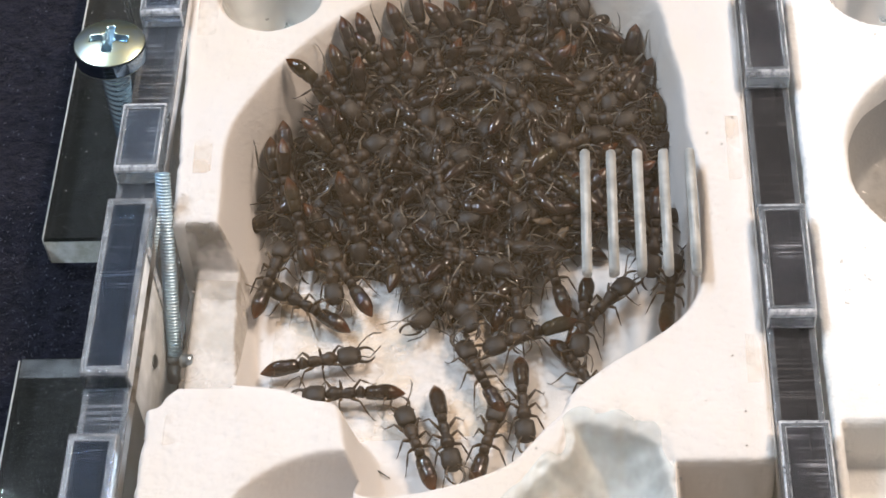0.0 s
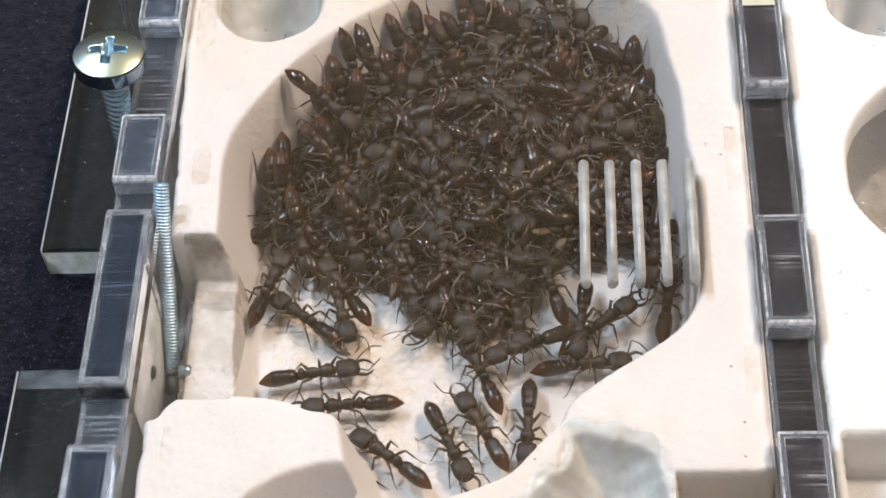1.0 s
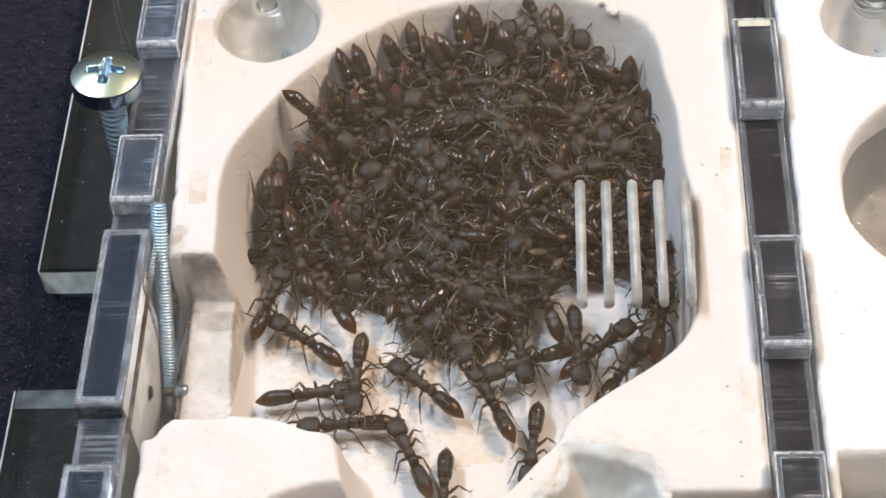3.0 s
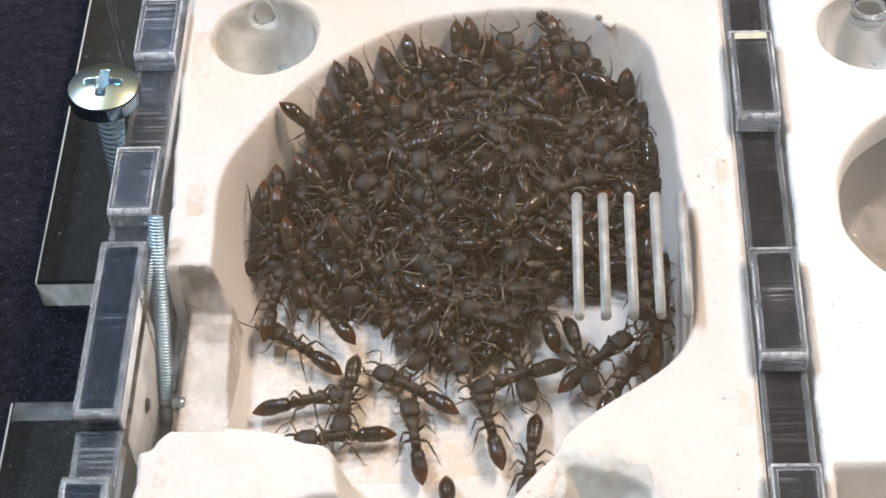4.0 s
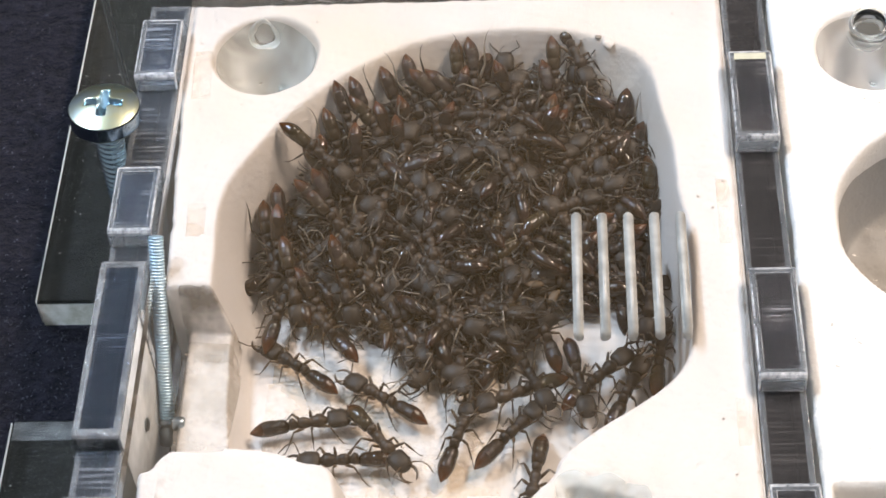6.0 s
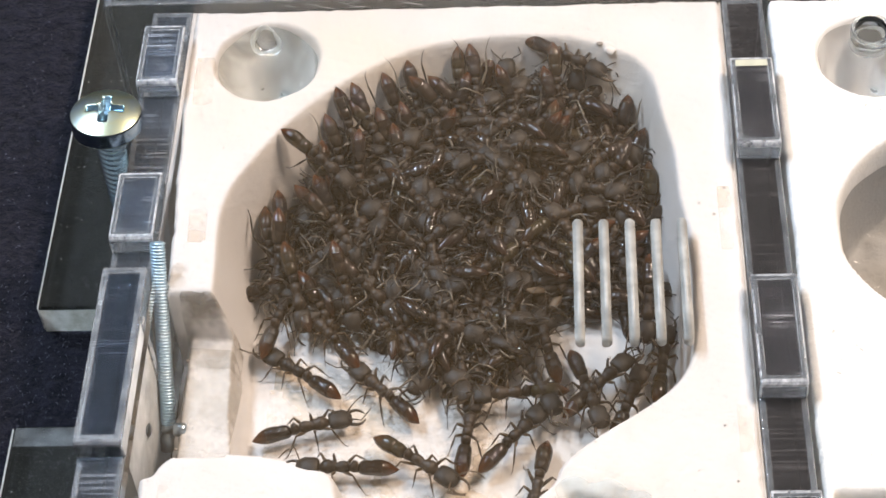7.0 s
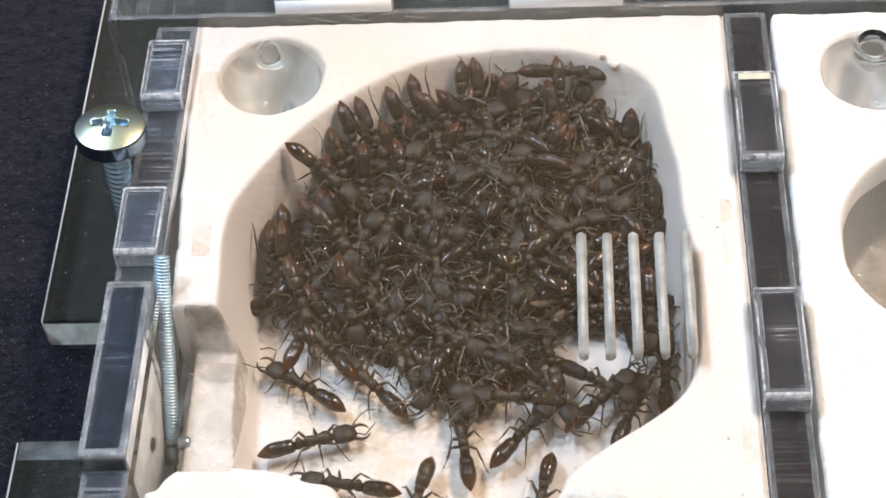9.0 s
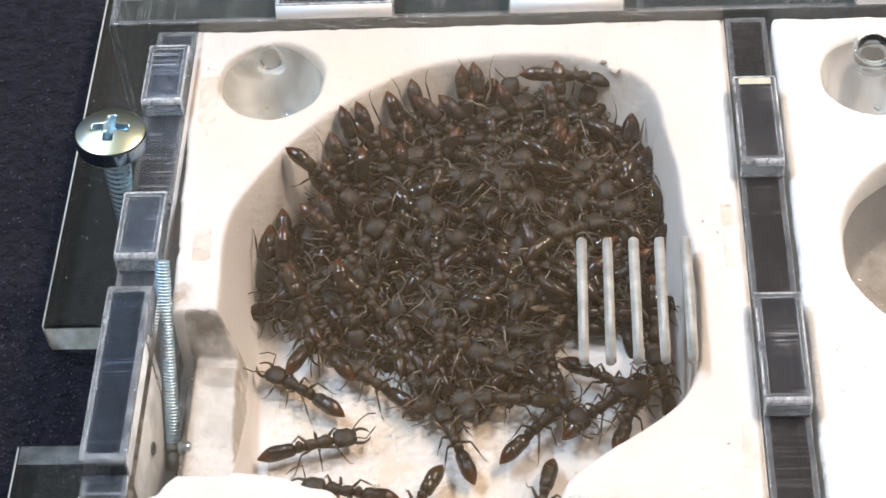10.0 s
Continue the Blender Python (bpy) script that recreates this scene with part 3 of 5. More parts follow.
def stain_shade_material(name, dark, light, most, first=0.38, last=0.72):
    """A thin film over the plaster for stains and painted shade, fading out at its own ragged border."""
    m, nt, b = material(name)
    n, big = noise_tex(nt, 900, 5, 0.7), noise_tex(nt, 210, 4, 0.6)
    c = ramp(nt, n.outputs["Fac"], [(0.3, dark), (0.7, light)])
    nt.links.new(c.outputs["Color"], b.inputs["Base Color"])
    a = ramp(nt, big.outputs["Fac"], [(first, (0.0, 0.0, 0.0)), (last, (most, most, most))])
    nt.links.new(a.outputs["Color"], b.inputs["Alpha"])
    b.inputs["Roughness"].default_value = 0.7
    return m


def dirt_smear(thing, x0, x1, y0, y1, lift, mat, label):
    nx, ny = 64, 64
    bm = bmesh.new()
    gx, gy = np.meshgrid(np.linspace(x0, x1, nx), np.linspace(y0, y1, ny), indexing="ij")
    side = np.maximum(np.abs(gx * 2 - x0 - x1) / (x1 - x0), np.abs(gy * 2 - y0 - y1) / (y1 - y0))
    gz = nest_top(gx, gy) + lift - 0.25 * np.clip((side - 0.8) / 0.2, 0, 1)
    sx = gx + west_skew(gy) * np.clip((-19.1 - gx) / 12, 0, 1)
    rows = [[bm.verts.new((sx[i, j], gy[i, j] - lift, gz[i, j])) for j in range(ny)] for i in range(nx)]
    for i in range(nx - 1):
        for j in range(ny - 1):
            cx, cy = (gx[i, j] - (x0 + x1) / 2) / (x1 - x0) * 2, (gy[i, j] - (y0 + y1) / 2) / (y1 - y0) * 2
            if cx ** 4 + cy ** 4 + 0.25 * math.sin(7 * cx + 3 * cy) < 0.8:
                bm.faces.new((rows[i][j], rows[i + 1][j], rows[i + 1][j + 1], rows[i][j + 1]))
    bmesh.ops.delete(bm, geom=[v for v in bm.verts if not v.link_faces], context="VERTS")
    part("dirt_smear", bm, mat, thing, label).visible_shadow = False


GATE_DIRT_SHADE = stain_shade_material("gate_dirt_shade", (0.20, 0.175, 0.145), (0.36, 0.33, 0.285), 0.95)
STEP_DIRT_SHADE = stain_shade_material("step_dirt_shade", (0.32, 0.295, 0.26), (0.47, 0.445, 0.405), 0.8, 0.25, 0.62)
BEIGE = stain_shade_material("beige_stain_and_shade", (0.42, 0.33, 0.24), (0.55, 0.46, 0.36), 0.62)
# the gate's face and step lie in shade, put into these films' colour
dirt_smear(nest, -30.4, -22.3, -1.5, 4.6, 0.10, GATE_DIRT_SHADE, "grey-brown dirt and painted shade on the gate's face")
dirt_smear(nest, -30.3, -22.0, -15.0, 3.0, 0.08, STEP_DIRT_SHADE, "washed-out grey dirt and painted shade on the gate's step")
TAN = stain_shade_material("tan_stain", (0.50, 0.40, 0.29), (0.62, 0.53, 0.41), 0.9)
dirt_smear(nest, -21.8, 9.0, -18.0, 5.0, 0.06, TAN, "faint beige stains on the chamber floor")
# the first two patches paint the tan shade cast beside the west lugs
for x0, x1, y0, y1 in ((-29.3, -26.6, 10.5, 19.5), (-30.2, -27.4, 31.5, 41.0), (-28.9, -26.9, -24.5, -19.0), (30.6, 32.4, 8.0, 19.0), (30.8, 32.5, -18.0, -11.0)):
    dirt_smear(nest, x0, x1, y0, y1, 0.05, BEIGE, "faint beige stain and painted lug shade along the block's edge")


def plaster_chip(thing, x, y, r, seed):
    """A smeared lump of white plaster on the chamber's rim."""
    bm = bmesh.new()
    bmesh.ops.create_icosphere(bm, subdivisions=3, radius=r, matrix=Matrix.Diagonal((1.0, 1.25, 0.35, 1)))
    for v in bm.verts:
        v.co += 0.3 * r * noise.noise_vector(v.co * 1.1 / r + Vector((seed, 0, 0)))
        v.co += Vector((x, y, TOP - 0.1 - float(nest_depth(np.array([x]), np.array([y]))[0])))
    part("plaster_lump", bm, PLASTER, thing, "smeared white plaster lump")


plaster_chip(nest, 19.6, 40.4, 0.8, 1)


def scoop_film(thing):
    """Bluish clear sealant wiped thinly over the front scoop, pooled along its rim; its grey paints the scoop's shade
    too.
    """
    m, nt, b = material("wiped_sealant_shade")
    n, fine = noise_tex(nt, 130, 4, 0.6), noise_tex(nt, 700, 4, 0.6)
    c = ramp(nt, n.outputs["Fac"], [(0.35, (0.40, 0.415, 0.39)), (0.65, (0.58, 0.63, 0.63))])
    nt.links.new(c.outputs["Color"], b.inputs["Base Color"])
    a = ramp(nt, n.outputs["Fac"], [(0.3, (0.5, 0.5, 0.5)), (0.7, (0.85, 0.85, 0.85))])
    nt.links.new(a.outputs["Color"], b.inputs["Alpha"])
    b.inputs["Roughness"].default_value = 0.42
    bump(nt, fine.outputs["Fac"], b, 0.3, 0.0004)
    gx, gy = np.meshgrid(np.linspace(-2, 25.5, 110), np.linspace(-40, -19.5, 82), indexing="ij")
    inside = segment_distance(gx, gy, CUP) + 0.5 * wobble(gx, gy, 0.9, 33)
    gz = nest_top(gx, gy) - 0.08 + 0.22 * np.clip((0.3 - inside) / 1.2, 0, 1)
    bm = bmesh.new()
    rows = [[bm.verts.new((gx[i, j], gy[i, j], gz[i, j])) for j in range(gx.shape[1])] for i in range(gx.shape[0])]
    for i in range(gx.shape[0] - 1):
        for j in range(gx.shape[1] - 1):
            if inside[i, j] < 0.3:
                bm.faces.new((rows[i][j], rows[i + 1][j], rows[i + 1][j + 1], rows[i][j + 1]))
    bmesh.ops.delete(bm, geom=[v for v in bm.verts if not v.link_faces], context="VERTS")
    part("sealant_film", bm, m, thing, "bluish sealant wiped over the front scoop, its shade painted in").visible_shadow = False


scoop_film(nest)


# ---- acrylic frame ----
def cut_lug(x0, x1, y0, y1, z0, z1, along, rim=0.55):
    """A lug: polished sheet faces, cut top and ends, whitish edges with painted glints."""
    bm = box_mesh(x0, x1, y0, y1, z0, z1)
    across = 1 if along == "y" else 0
    ends = [e for e in bm.edges if all(v.co.z > z1 - 0.01 for v in e.verts) and abs(e.verts[0].co[across] - e.verts[1].co[across]) < 0.01]
    bmesh.ops.bevel(bm, geom=ends, offset=0.62, segments=3, profile=0.5, affect="EDGES")
    bmesh.ops.bevel(bm, geom=[e for e in bm.edges if e.calc_face_angle() > 0.9], offset=0.22, segments=2, profile=0.6, affect="EDGES")
    side = 0 if along == "y" else 1
    for f in bm.faces:
        n = [abs(c) for c in f.normal]
        flat = max(n) > 0.999
        f.material_index = (2 if f.normal.z > -0.1 else 0) if not flat else (0 if n[side] > 0.999 else (1 if n[2] > 0.999 else 3))
    # a pale band painted round the cut top, inside its edge, for mirrored plaster
    top = max((f for f in bm.faces if f.normal.z > 0.999), key=lambda f: f.calc_area())
    band = bmesh.ops.inset_region(bm, faces=[top], thickness=rim, depth=0.0)["faces"]
    for f in band:
        f.material_index = 4
    for f in bmesh.ops.inset_region(bm, faces=[top], thickness=0.09, depth=-0.05)["faces"]:
        f.material_index = 2
    return bm


def acrylic_wall(name, x0, x1, y0, y1, lugs, along, label):
    wall = tagged(new(name), label, "acrylic wall", kind="structure")
    sheet = part("sheet", cut_lug(x0, x1, y0, y1, 5.05, TOP - 0.1, along), ACRYLIC, wall, smooth=False)
    west_side = name == "wall_west"
    band = BAND_WEST if west_side else BAND
    for m in (NOTCH_WEST if west_side else NOTCH if along == "y" else BACK_NOTCH, EDGE_DULL, END, band):
        sheet.data.materials.append(m)
    for a, b in lugs:
        ends = (x0, x1, a, b) if along == "y" else (a, b, y0, y1)
        lug = part("lug", cut_lug(*ends, TOP - 0.06, TOP + 2.5, along, 0.66 if west_side and a < 0 else 0.55), ACRYLIC, wall, smooth=False)
        for m in ((CUT_CLEAR if a < 0 else CUT_WEST) if west_side else CUT, (EDGE_DULL if a < 0 else EDGE_HALF) if west_side else EDGE_HALF, END, BAND_NEAR if west_side and a < 0 else band):
            lug.data.materials.append(m)
        # near lugs' east faces take the band too, painting their bright side
        if west_side and a < 0:
            for f in lug.data.polygons:
                if f.normal.x > 0.999:
                    f.material_index = 4
    return wall


west = acrylic_wall("wall_west", -36.3, -31.35, -80, 48.6, [(33.7, 43.6), (9.8, 19.8), (-17.3, 6.0), (-48, -24.0)], "y", "clear acrylic side wall with finger lugs")
middle = acrylic_wall("wall_middle", 33.25, 38.2, -80, 48.6, [(22.0, 36.0), (-10.9, 3.7), (-48, -23.3)], "y", "clear acrylic partition wall with finger lugs")
# a thin cream strip laid on the lug's top near its far end
part("glued_strip", box_mesh(33.9, 37.55, 34.3, 35.3, TOP + 2.46, TOP + 2.52), plain("cream_band", (0.66, 0.65, 0.50), 0.5), middle, "cream strip at the lug's end", smooth=False)
back = acrylic_wall("wall_north", -42.9, 100, 49.85, 54.85, [(-21.7, -7.0), (7.1, 21.2), (49.0, 63)], "x", "clear acrylic back wall with finger lugs")
# added white wedges, tilted upward, paint the brightly lit lug fronts
for a, b in ((-21.7, -7.0), (7.1, 21.2), (49.0, 63)):
    bm = box_mesh(a + 0.2, b - 0.2, 49.68, 49.83, TOP + 0.9, TOP + 2.3)
    for v in bm.verts:
        v.co.y += -0.7 if v.co.z < TOP + 1.5 else 0.0
    part("lug_face", bm, LIT_FACE, back, "added white wedge painting the lug's lit face")


def whitish_film(name, low, high):
    """A whitish film, thicker in places, that paints mirrored and refracted paleness on clear acrylic."""
    m, nt, b = material(name)
    clear = nt.nodes.new("ShaderNodeBsdfTransparent")
    film = node(nt, "ShaderNodeBsdfDiffuse", Color=(0.82, 0.84, 0.84, 1))
    both = nt.nodes.new("ShaderNodeMixShader")
    n = noise_tex(nt, 220, 4, 0.6)
    r = ramp(nt, n.outputs["Fac"], [(0.35, (low, low, low)), (0.7, (high, high, high))])
    nt.links.new(r.outputs["Color"], both.inputs[0])
    nt.links.new(clear.outputs[0], both.inputs[1])
    nt.links.new(film.outputs[0], both.inputs[2])
    nt.links.new(both.outputs[0], nt.nodes["Material Output"].inputs["Surface"])
    return m


REFRACTED_EDGE = whitish_film("scuffed_band", 0.03, 0.22)


def base_plate():
    plate = tagged(new("base_plate"), "clear acrylic base plate with a notch", "acrylic plate")
    bm = bmesh.new()
    out = [(-50.3, -90), (110, -90), (110, 78), (-50.3, 78), (-50.3, 17.8), (-41.0, 17.8), (-41.0, 0.6), (-50.3, 0.6)]
    face = bm.faces.new([bm.verts.new((x, y, 0.3)) for x, y in out])
    up = bmesh.ops.extrude_face_region(bm, geom=[face])
    bmesh.ops.translate(bm, vec=(0, 0, 4.7), verts=[v for v in up["geom"] if isinstance(v, bmesh.types.BMVert)])
    bmesh.ops.recalc_face_normals(bm, faces=bm.faces)
    bmesh.ops.bevel(bm, geom=bm.edges[:], offset=0.32, segments=2, affect="EDGES")
    for f in bm.faces:
        f.material_index = 0 if max(abs(c) for c in f.normal) > 0.999 else 1
    sheet = part("sheet", bm, PLATE, plate, smooth=False)
    sheet.data.materials.append(EDGE)
    sheet.visible_shadow = False
    bm = bmesh.new()
    bmesh.ops.create_grid(bm, x_segments=12, y_segments=4, size=1, matrix=Matrix.Translation((-45.65, 17.74, 2.7)) @ Matrix.Rotation(math.pi / 2, 4, "X") @ Matrix.Diagonal((4.45, 2.1, 1, 1)))
    part("cut_edge", bm, SAWN, plate, "mottled yellowish saw-cut edge")
    # added pale strip in place of the back edge refracted through the plate
    part("scuffed_band", box_mesh(-50.0, -37.0, -2.3, 0.25, 5.01, 5.04), REFRACTED_EDGE, plate, "added pale strip for the plate's refracted back edge").visible_shadow = False
    part("cut_edge", box_mesh(-50.48, -50.32, 18.2, 77.5, 0.6, 4.8), FROSTED, plate, "frosted saw-cut edge")
    part("cut_edge", box_mesh(-50.48, -50.32, -89, 0.3, 0.6, 4.8), FROSTED, plate, "frosted saw-cut edge")
    return plate


base_plate()


# added film whitens the inner face, painting the plaster mirrored there
part("fogged_film", box_mesh(-31.33, -31.30, -17.0, -1.6, 5.4, TOP + 2.0), whitish_film("mirrored_plaster_film", 0.42, 0.78), west, "added whitish film for the plaster mirrored in the wall")


part("joint_strip", box_mesh(-31.33, -31.12, -1.45, -0.35, 5.3, TOP + 1.6, bevel=0.09), EDGE, west, "clear strip with painted glints down the wall's joint", smooth=False)


def capsule(bm, cx, y0, y1, w, z0, z1, n=8):
    r = w / 2
    out = [(cx + r * math.cos(math.pi * k / n), y1 - r + r * math.sin(math.pi * k / n)) for k in range(n + 1)]
    out += [(cx - r * math.cos(math.pi * k / n), y0 + r - r * math.sin(math.pi * k / n)) for k in range(n + 1)]
    face = bm.faces.new([bm.verts.new((x, y, z0)) for x, y in out])
    up = bmesh.ops.extrude_face_region(bm, geom=[face])
    bmesh.ops.translate(bm, vec=(0, 0, z1 - z0), verts=[v for v in up["geom"] if isinstance(v, bmesh.types.BMVert)])
    bmesh.ops.recalc_face_normals(bm, faces=bm.faces)
    return bm


def lid():
    thing = tagged(new("lid"), "thin clear acrylic lid with five narrow air slots", "lid")
    sheet = part("sheet", box_mesh(-30.6, 32.8, -49.5, 47.8, TOP + 0.5, TOP + 2.4), LID, thing, smooth=False)
    sheet.visible_shadow = False
    for k in range(5):
        bm = capsule(bmesh.new(), 15.2 + 2.82 * k, -4.7, 11.5, 1.05, TOP + 0.7, TOP + 2.5)
        bmesh.ops.bevel(bm, geom=[e for e in bm.edges if all(v.co.z > TOP + 2 for v in e.verts)], offset=0.16, segments=2, affect="EDGES")
        for v in bm.verts:  # ragged from the cut
            v.co += Vector((0.10, 0.22, 0.03)) * noise.noise(v.co * 1.3 + Vector((7 * k, 0, 0)))
        part("air_slot", bm, SLOT_FACE, thing, "frosted grey air slot")
    return thing


lid()


def pan_screw(x, y, head_z, length):
    screw = tagged(new("screw"), "zinc-plated cross-head screw standing beside the wall", "screw")
    prof = [(1.2, -0.5), (2.1, -0.2), (3.0, -0.05), (3.42, 0.05), (3.50, 0.1), (3.56, 0.2), (3.56, 0.26), (3.56, 1.6), (3.56, 1.66), (3.5, 1.8), (3.42, 1.86), (3.36, 1.88), (3.28, 1.9)]
    prof += [(3.2 * (1 - k / 30) + 0.02, 1.93 + 0.62 * (1 - (1 - k / 30) ** 2)) for k in range(31)]
    bm = lathe(bmesh.new(), prof, 96)
    sunk = set()
    for v in bm.verts:
        a, b = abs(v.co.x), abs(v.co.y)
        if v.co.z > 2.14 and ((a < 0.42 and b < 1.85) or (b < 0.42 and a < 1.85) or a + b < 1.15):
            v.co.z -= 1.05 - 0.35 * max(a, b)
            sunk.add(v)
    for f in bm.faces:
        f.material_index = 1 if any(v in sunk for v in f.verts) else 2 if abs(f.normal.z) < 0.5 and f.calc_center_median().z > 0.1 else 0
    head = part("head", bm, ZINC, screw, "domed zinc-plated head with a cross recess")
    head.data.materials.append(RECESS)
    head.data.materials.append(SHADED_ZINC)
    # threaded shank
    bm = bmesh.new()
    n, pitch = 20, 0.7
    steps = int(length / pitch * 8)
    loops = []
    for i in range(steps + 1):
        z = -length * i / steps
        ring = []
        for k in range(n):
            ph = (z / pitch + k / n) % 1
            f = i / steps
            r = (1.25 * (1 - 0.62 * f) + 1.5 * max(0, 1 - f / 0.12) ** 2) + (0.42 - 0.2 * f) * abs(2 * ph - 1)
            ring.append(bm.verts.new((r * math.cos(2 * math.pi * k / n), r * math.sin(2 * math.pi * k / n), z)))
        loops.append(ring)
    for a, b in zip(loops, loops[1:]):
        for k in range(n):
            bm.faces.new((a[k], a[(k + 1) % n], b[(k + 1) % n], b[k]))
    bm.faces.new(loops[-1])
    bmesh.ops.recalc_face_normals(bm, faces=bm.faces)
    part("threaded_shank", bm, BLUE_ZINC, screw, "bluish threaded shank")
    screw.matrix_world = mpose(x, y, head_z, -5, 2, 0) @ Matrix.Diagonal((SCREW, SCREW, SCREW, 1))
    return screw


SCREW = 1.15
pan_screw(-38.2, 25.7, 28.6, 20.2)


def threaded_rod(x, y, z, lean, bare, threaded, r):
    """A long screw leaning in the gap: a short smooth dull end, bright threads above it."""
    rod = tagged(new("threaded_rod"), "zinc-plated screw leaning between wall and plaster", "threaded rod")
    bm = bmesh.new()
    n, pitch = 16, 0.36
    steps = int(threaded / pitch * 8)
    loops = []
    for i in range(steps + 1):
        h = threaded * i / steps
        ring = []
        for k in range(n):
            rr = r - 0.27 * abs(2 * ((h / pitch + k / n) % 1) - 1)
            ring.append(bm.verts.new((rr * math.cos(2 * math.pi * k / n), rr * math.sin(2 * math.pi * k / n), bare + h)))
        loops.append(ring)
    for a, b in zip(loops, loops[1:]):
        for k in range(n):
            bm.faces.new((a[k], a[(k + 1) % n], b[(k + 1) % n], b[k]))
    bm.faces.new(loops[-1])
    bm.faces.new(loops[0][::-1])
    bmesh.ops.recalc_face_normals(bm, faces=bm.faces)
    part("thread", bm, ROD_ZINC, rod, "bright bluish thread")
    q = 1.12 * r
    part("shank", lathe(bmesh.new(), [(q - 0.15, 0.0), (q, 0.15), (q, bare - 1.3), (q - 0.3, bare - 0.9), (q - 0.3, bare - 0.7), (q, bare - 0.5), (q - 0.1, bare + 0.1)], 20), ROD_DULL, rod, "smooth dull grey lower shank")
    rod.matrix_world = mpose(x, y, z, -lean, 0, 0)


ROD_DULL = metal_material("rod_dull", (0.30, 0.36, 0.40), 0.32, (0.38, 0.44, 0.48), (0.5, 0.55, 0.58))
threaded_rod(-30.35, -6.4, 9.9, 37, 3.0, 20.8, 0.92)


def wall_pin(x0, x1, y, z, r):
    """The end of a grey cross pin, half sunk beside the screw."""
    pin = tagged(new("cross_pin"), "short grey pin end set beside the leaning screw", "pin")
    bm = lathe(bmesh.new(), [(r - 0.2, 0.0), (r, 0.2), (r, x1 - x0 - 0.2), (r - 0.2, x1 - x0)], 18)
    part("shaft", bm, ROD_DULL, pin)
    pin.matrix_world = mpose(x0, y, z, 0, 90, 0)


wall_pin(-31.3, -30.95, -9.0, 17.7, 0.8)
wall_pin(-28.4, -27.0, -9.0, 17.75, 0.75)


# ---- ants ----
ANT = 0.92


def grow(name, bm, mat, parent, label="", size=ANT, bend=0.0):
    for v in bm.verts:  # the body curves sideways towards both ends
        if bend and name not in ("leg",):
            v.co.y += bend * (max(0.0, -1.9 - v.co.x) ** 2 * 0.07 + max(0.0, v.co.x - 2.6) ** 2 * 0.08)
    bmesh.ops.scale(bm, vec=(size, size, size), verts=bm.verts)
    return part(name, bm, mat, parent, label)


def ant(variant, size=ANT, bend=0.0, pose_kind="standing", gaster=None):
    """One worker about 11.7 mm long, head towards +x, feet at z = 0."""
    limb = functools.partial(grow, size=size, bend=bend)
    rnd = random.Random(100 + variant)
    thing = new("ant")
    z = 2.0
    # a flat, long-sided head with square rear corners, and small eyes
    bm = loft(bmesh.new(), [(2.62, 0, z + 0.08, 0.42, 0.3), (2.66, 0, z + 0.1, 0.86, 0.5), (2.82, 0, z + 0.12, 1.08, 0.64), (3.3, 0, z + 0.14, 1.17, 0.72), (4.0, 0, z + 0.12, 1.2, 0.72), (4.6, 0, z + 0.06, 1.16, 0.64), (5.0, 0, z - 0.02, 1.02, 0.5), (5.25, 0, z - 0.06, 0.76, 0.34), (5.42, 0, z - 0.08, 0.42, 0.18)], 14, True, 0.8)
    for s in (1, -1):
        bmesh.ops.create_icosphere(bm, subdivisions=1, radius=0.17, matrix=Matrix.Translation((4.35, s * 1.12, z + 0.28)))
    limb("head", bm, HEAD, thing)
    # thorax in three humps: shoulder, waist, rear
    bm = loft(bmesh.new(), [(-0.95, 0, z + 0.1, 0.34, 0.42), (-0.82, 0, z + 0.2, 0.6, 0.7), (-0.3, 0, z + 0.27, 0.67, 0.82), (0.25, 0, z + 0.22, 0.6, 0.74), (0.58, 0, z + 0.12, 0.5, 0.56), (0.78, 0, z + 0.18, 0.6, 0.66), (1.05, 0, z + 0.24, 0.72, 0.76), (1.2, 0, z + 0.2, 0.72, 0.7), (1.45, 0, z + 0.27, 0.85, 0.86), (1.95, 0, z + 0.24, 0.86, 0.82), (2.3, 0, z + 0.14, 0.66, 0.62), (2.55, 0, z + 0.1, 0.42, 0.4), (2.75, 0, z + 0.08, 0.34, 0.32)], 12)
    limb("thorax", bm, CUTICLE, thing)
    bm = loft(bmesh.new(), [(-1.98, 0, z, 0.34, 0.38), (-1.85, 0, z + 0.25, 0.58, 0.76), (-1.45, 0, z + 0.4, 0.62, 0.92), (-1.05, 0, z + 0.18, 0.46, 0.6), (-0.85, 0, z + 0.05, 0.32, 0.34)], 10, True, 0.85)
    limb("petiole", bm, CUTICLE, thing)
    bm = loft(bmesh.new(), [(-6.7, 0, z - 0.26, 0.03, 0.03), (-6.4, 0, z - 0.2, 0.27, 0.26), (-5.85, 0, z - 0.06, 0.64, 0.60), (-5.24, 0, z + 0.06, 0.90, 0.85), (-5.14, 0, z + 0.08, 0.89, 0.84), (-5.04, 0, z + 0.1, 0.94, 0.89), (-4.55, 0, z + 0.15, 1.0, 0.95), (-4.48, 0, z + 0.15, 0.97, 0.92), (-4.38, 0, z + 0.16, 1.0, 0.95), (-3.75, 0, z + 0.16, 0.96, 0.92), (-3.55, 0, z + 0.15, 0.92, 0.87), (-3.44, 0, z + 0.13, 0.86, 0.81), (-3.3, 0, z + 0.16, 0.91, 0.87), (-2.75, 0, z + 0.16, 0.89, 0.86), (-2.25, 0, z + 0.1, 0.78, 0.76), (-1.95, 0, z, 0.5, 0.48)], 14)
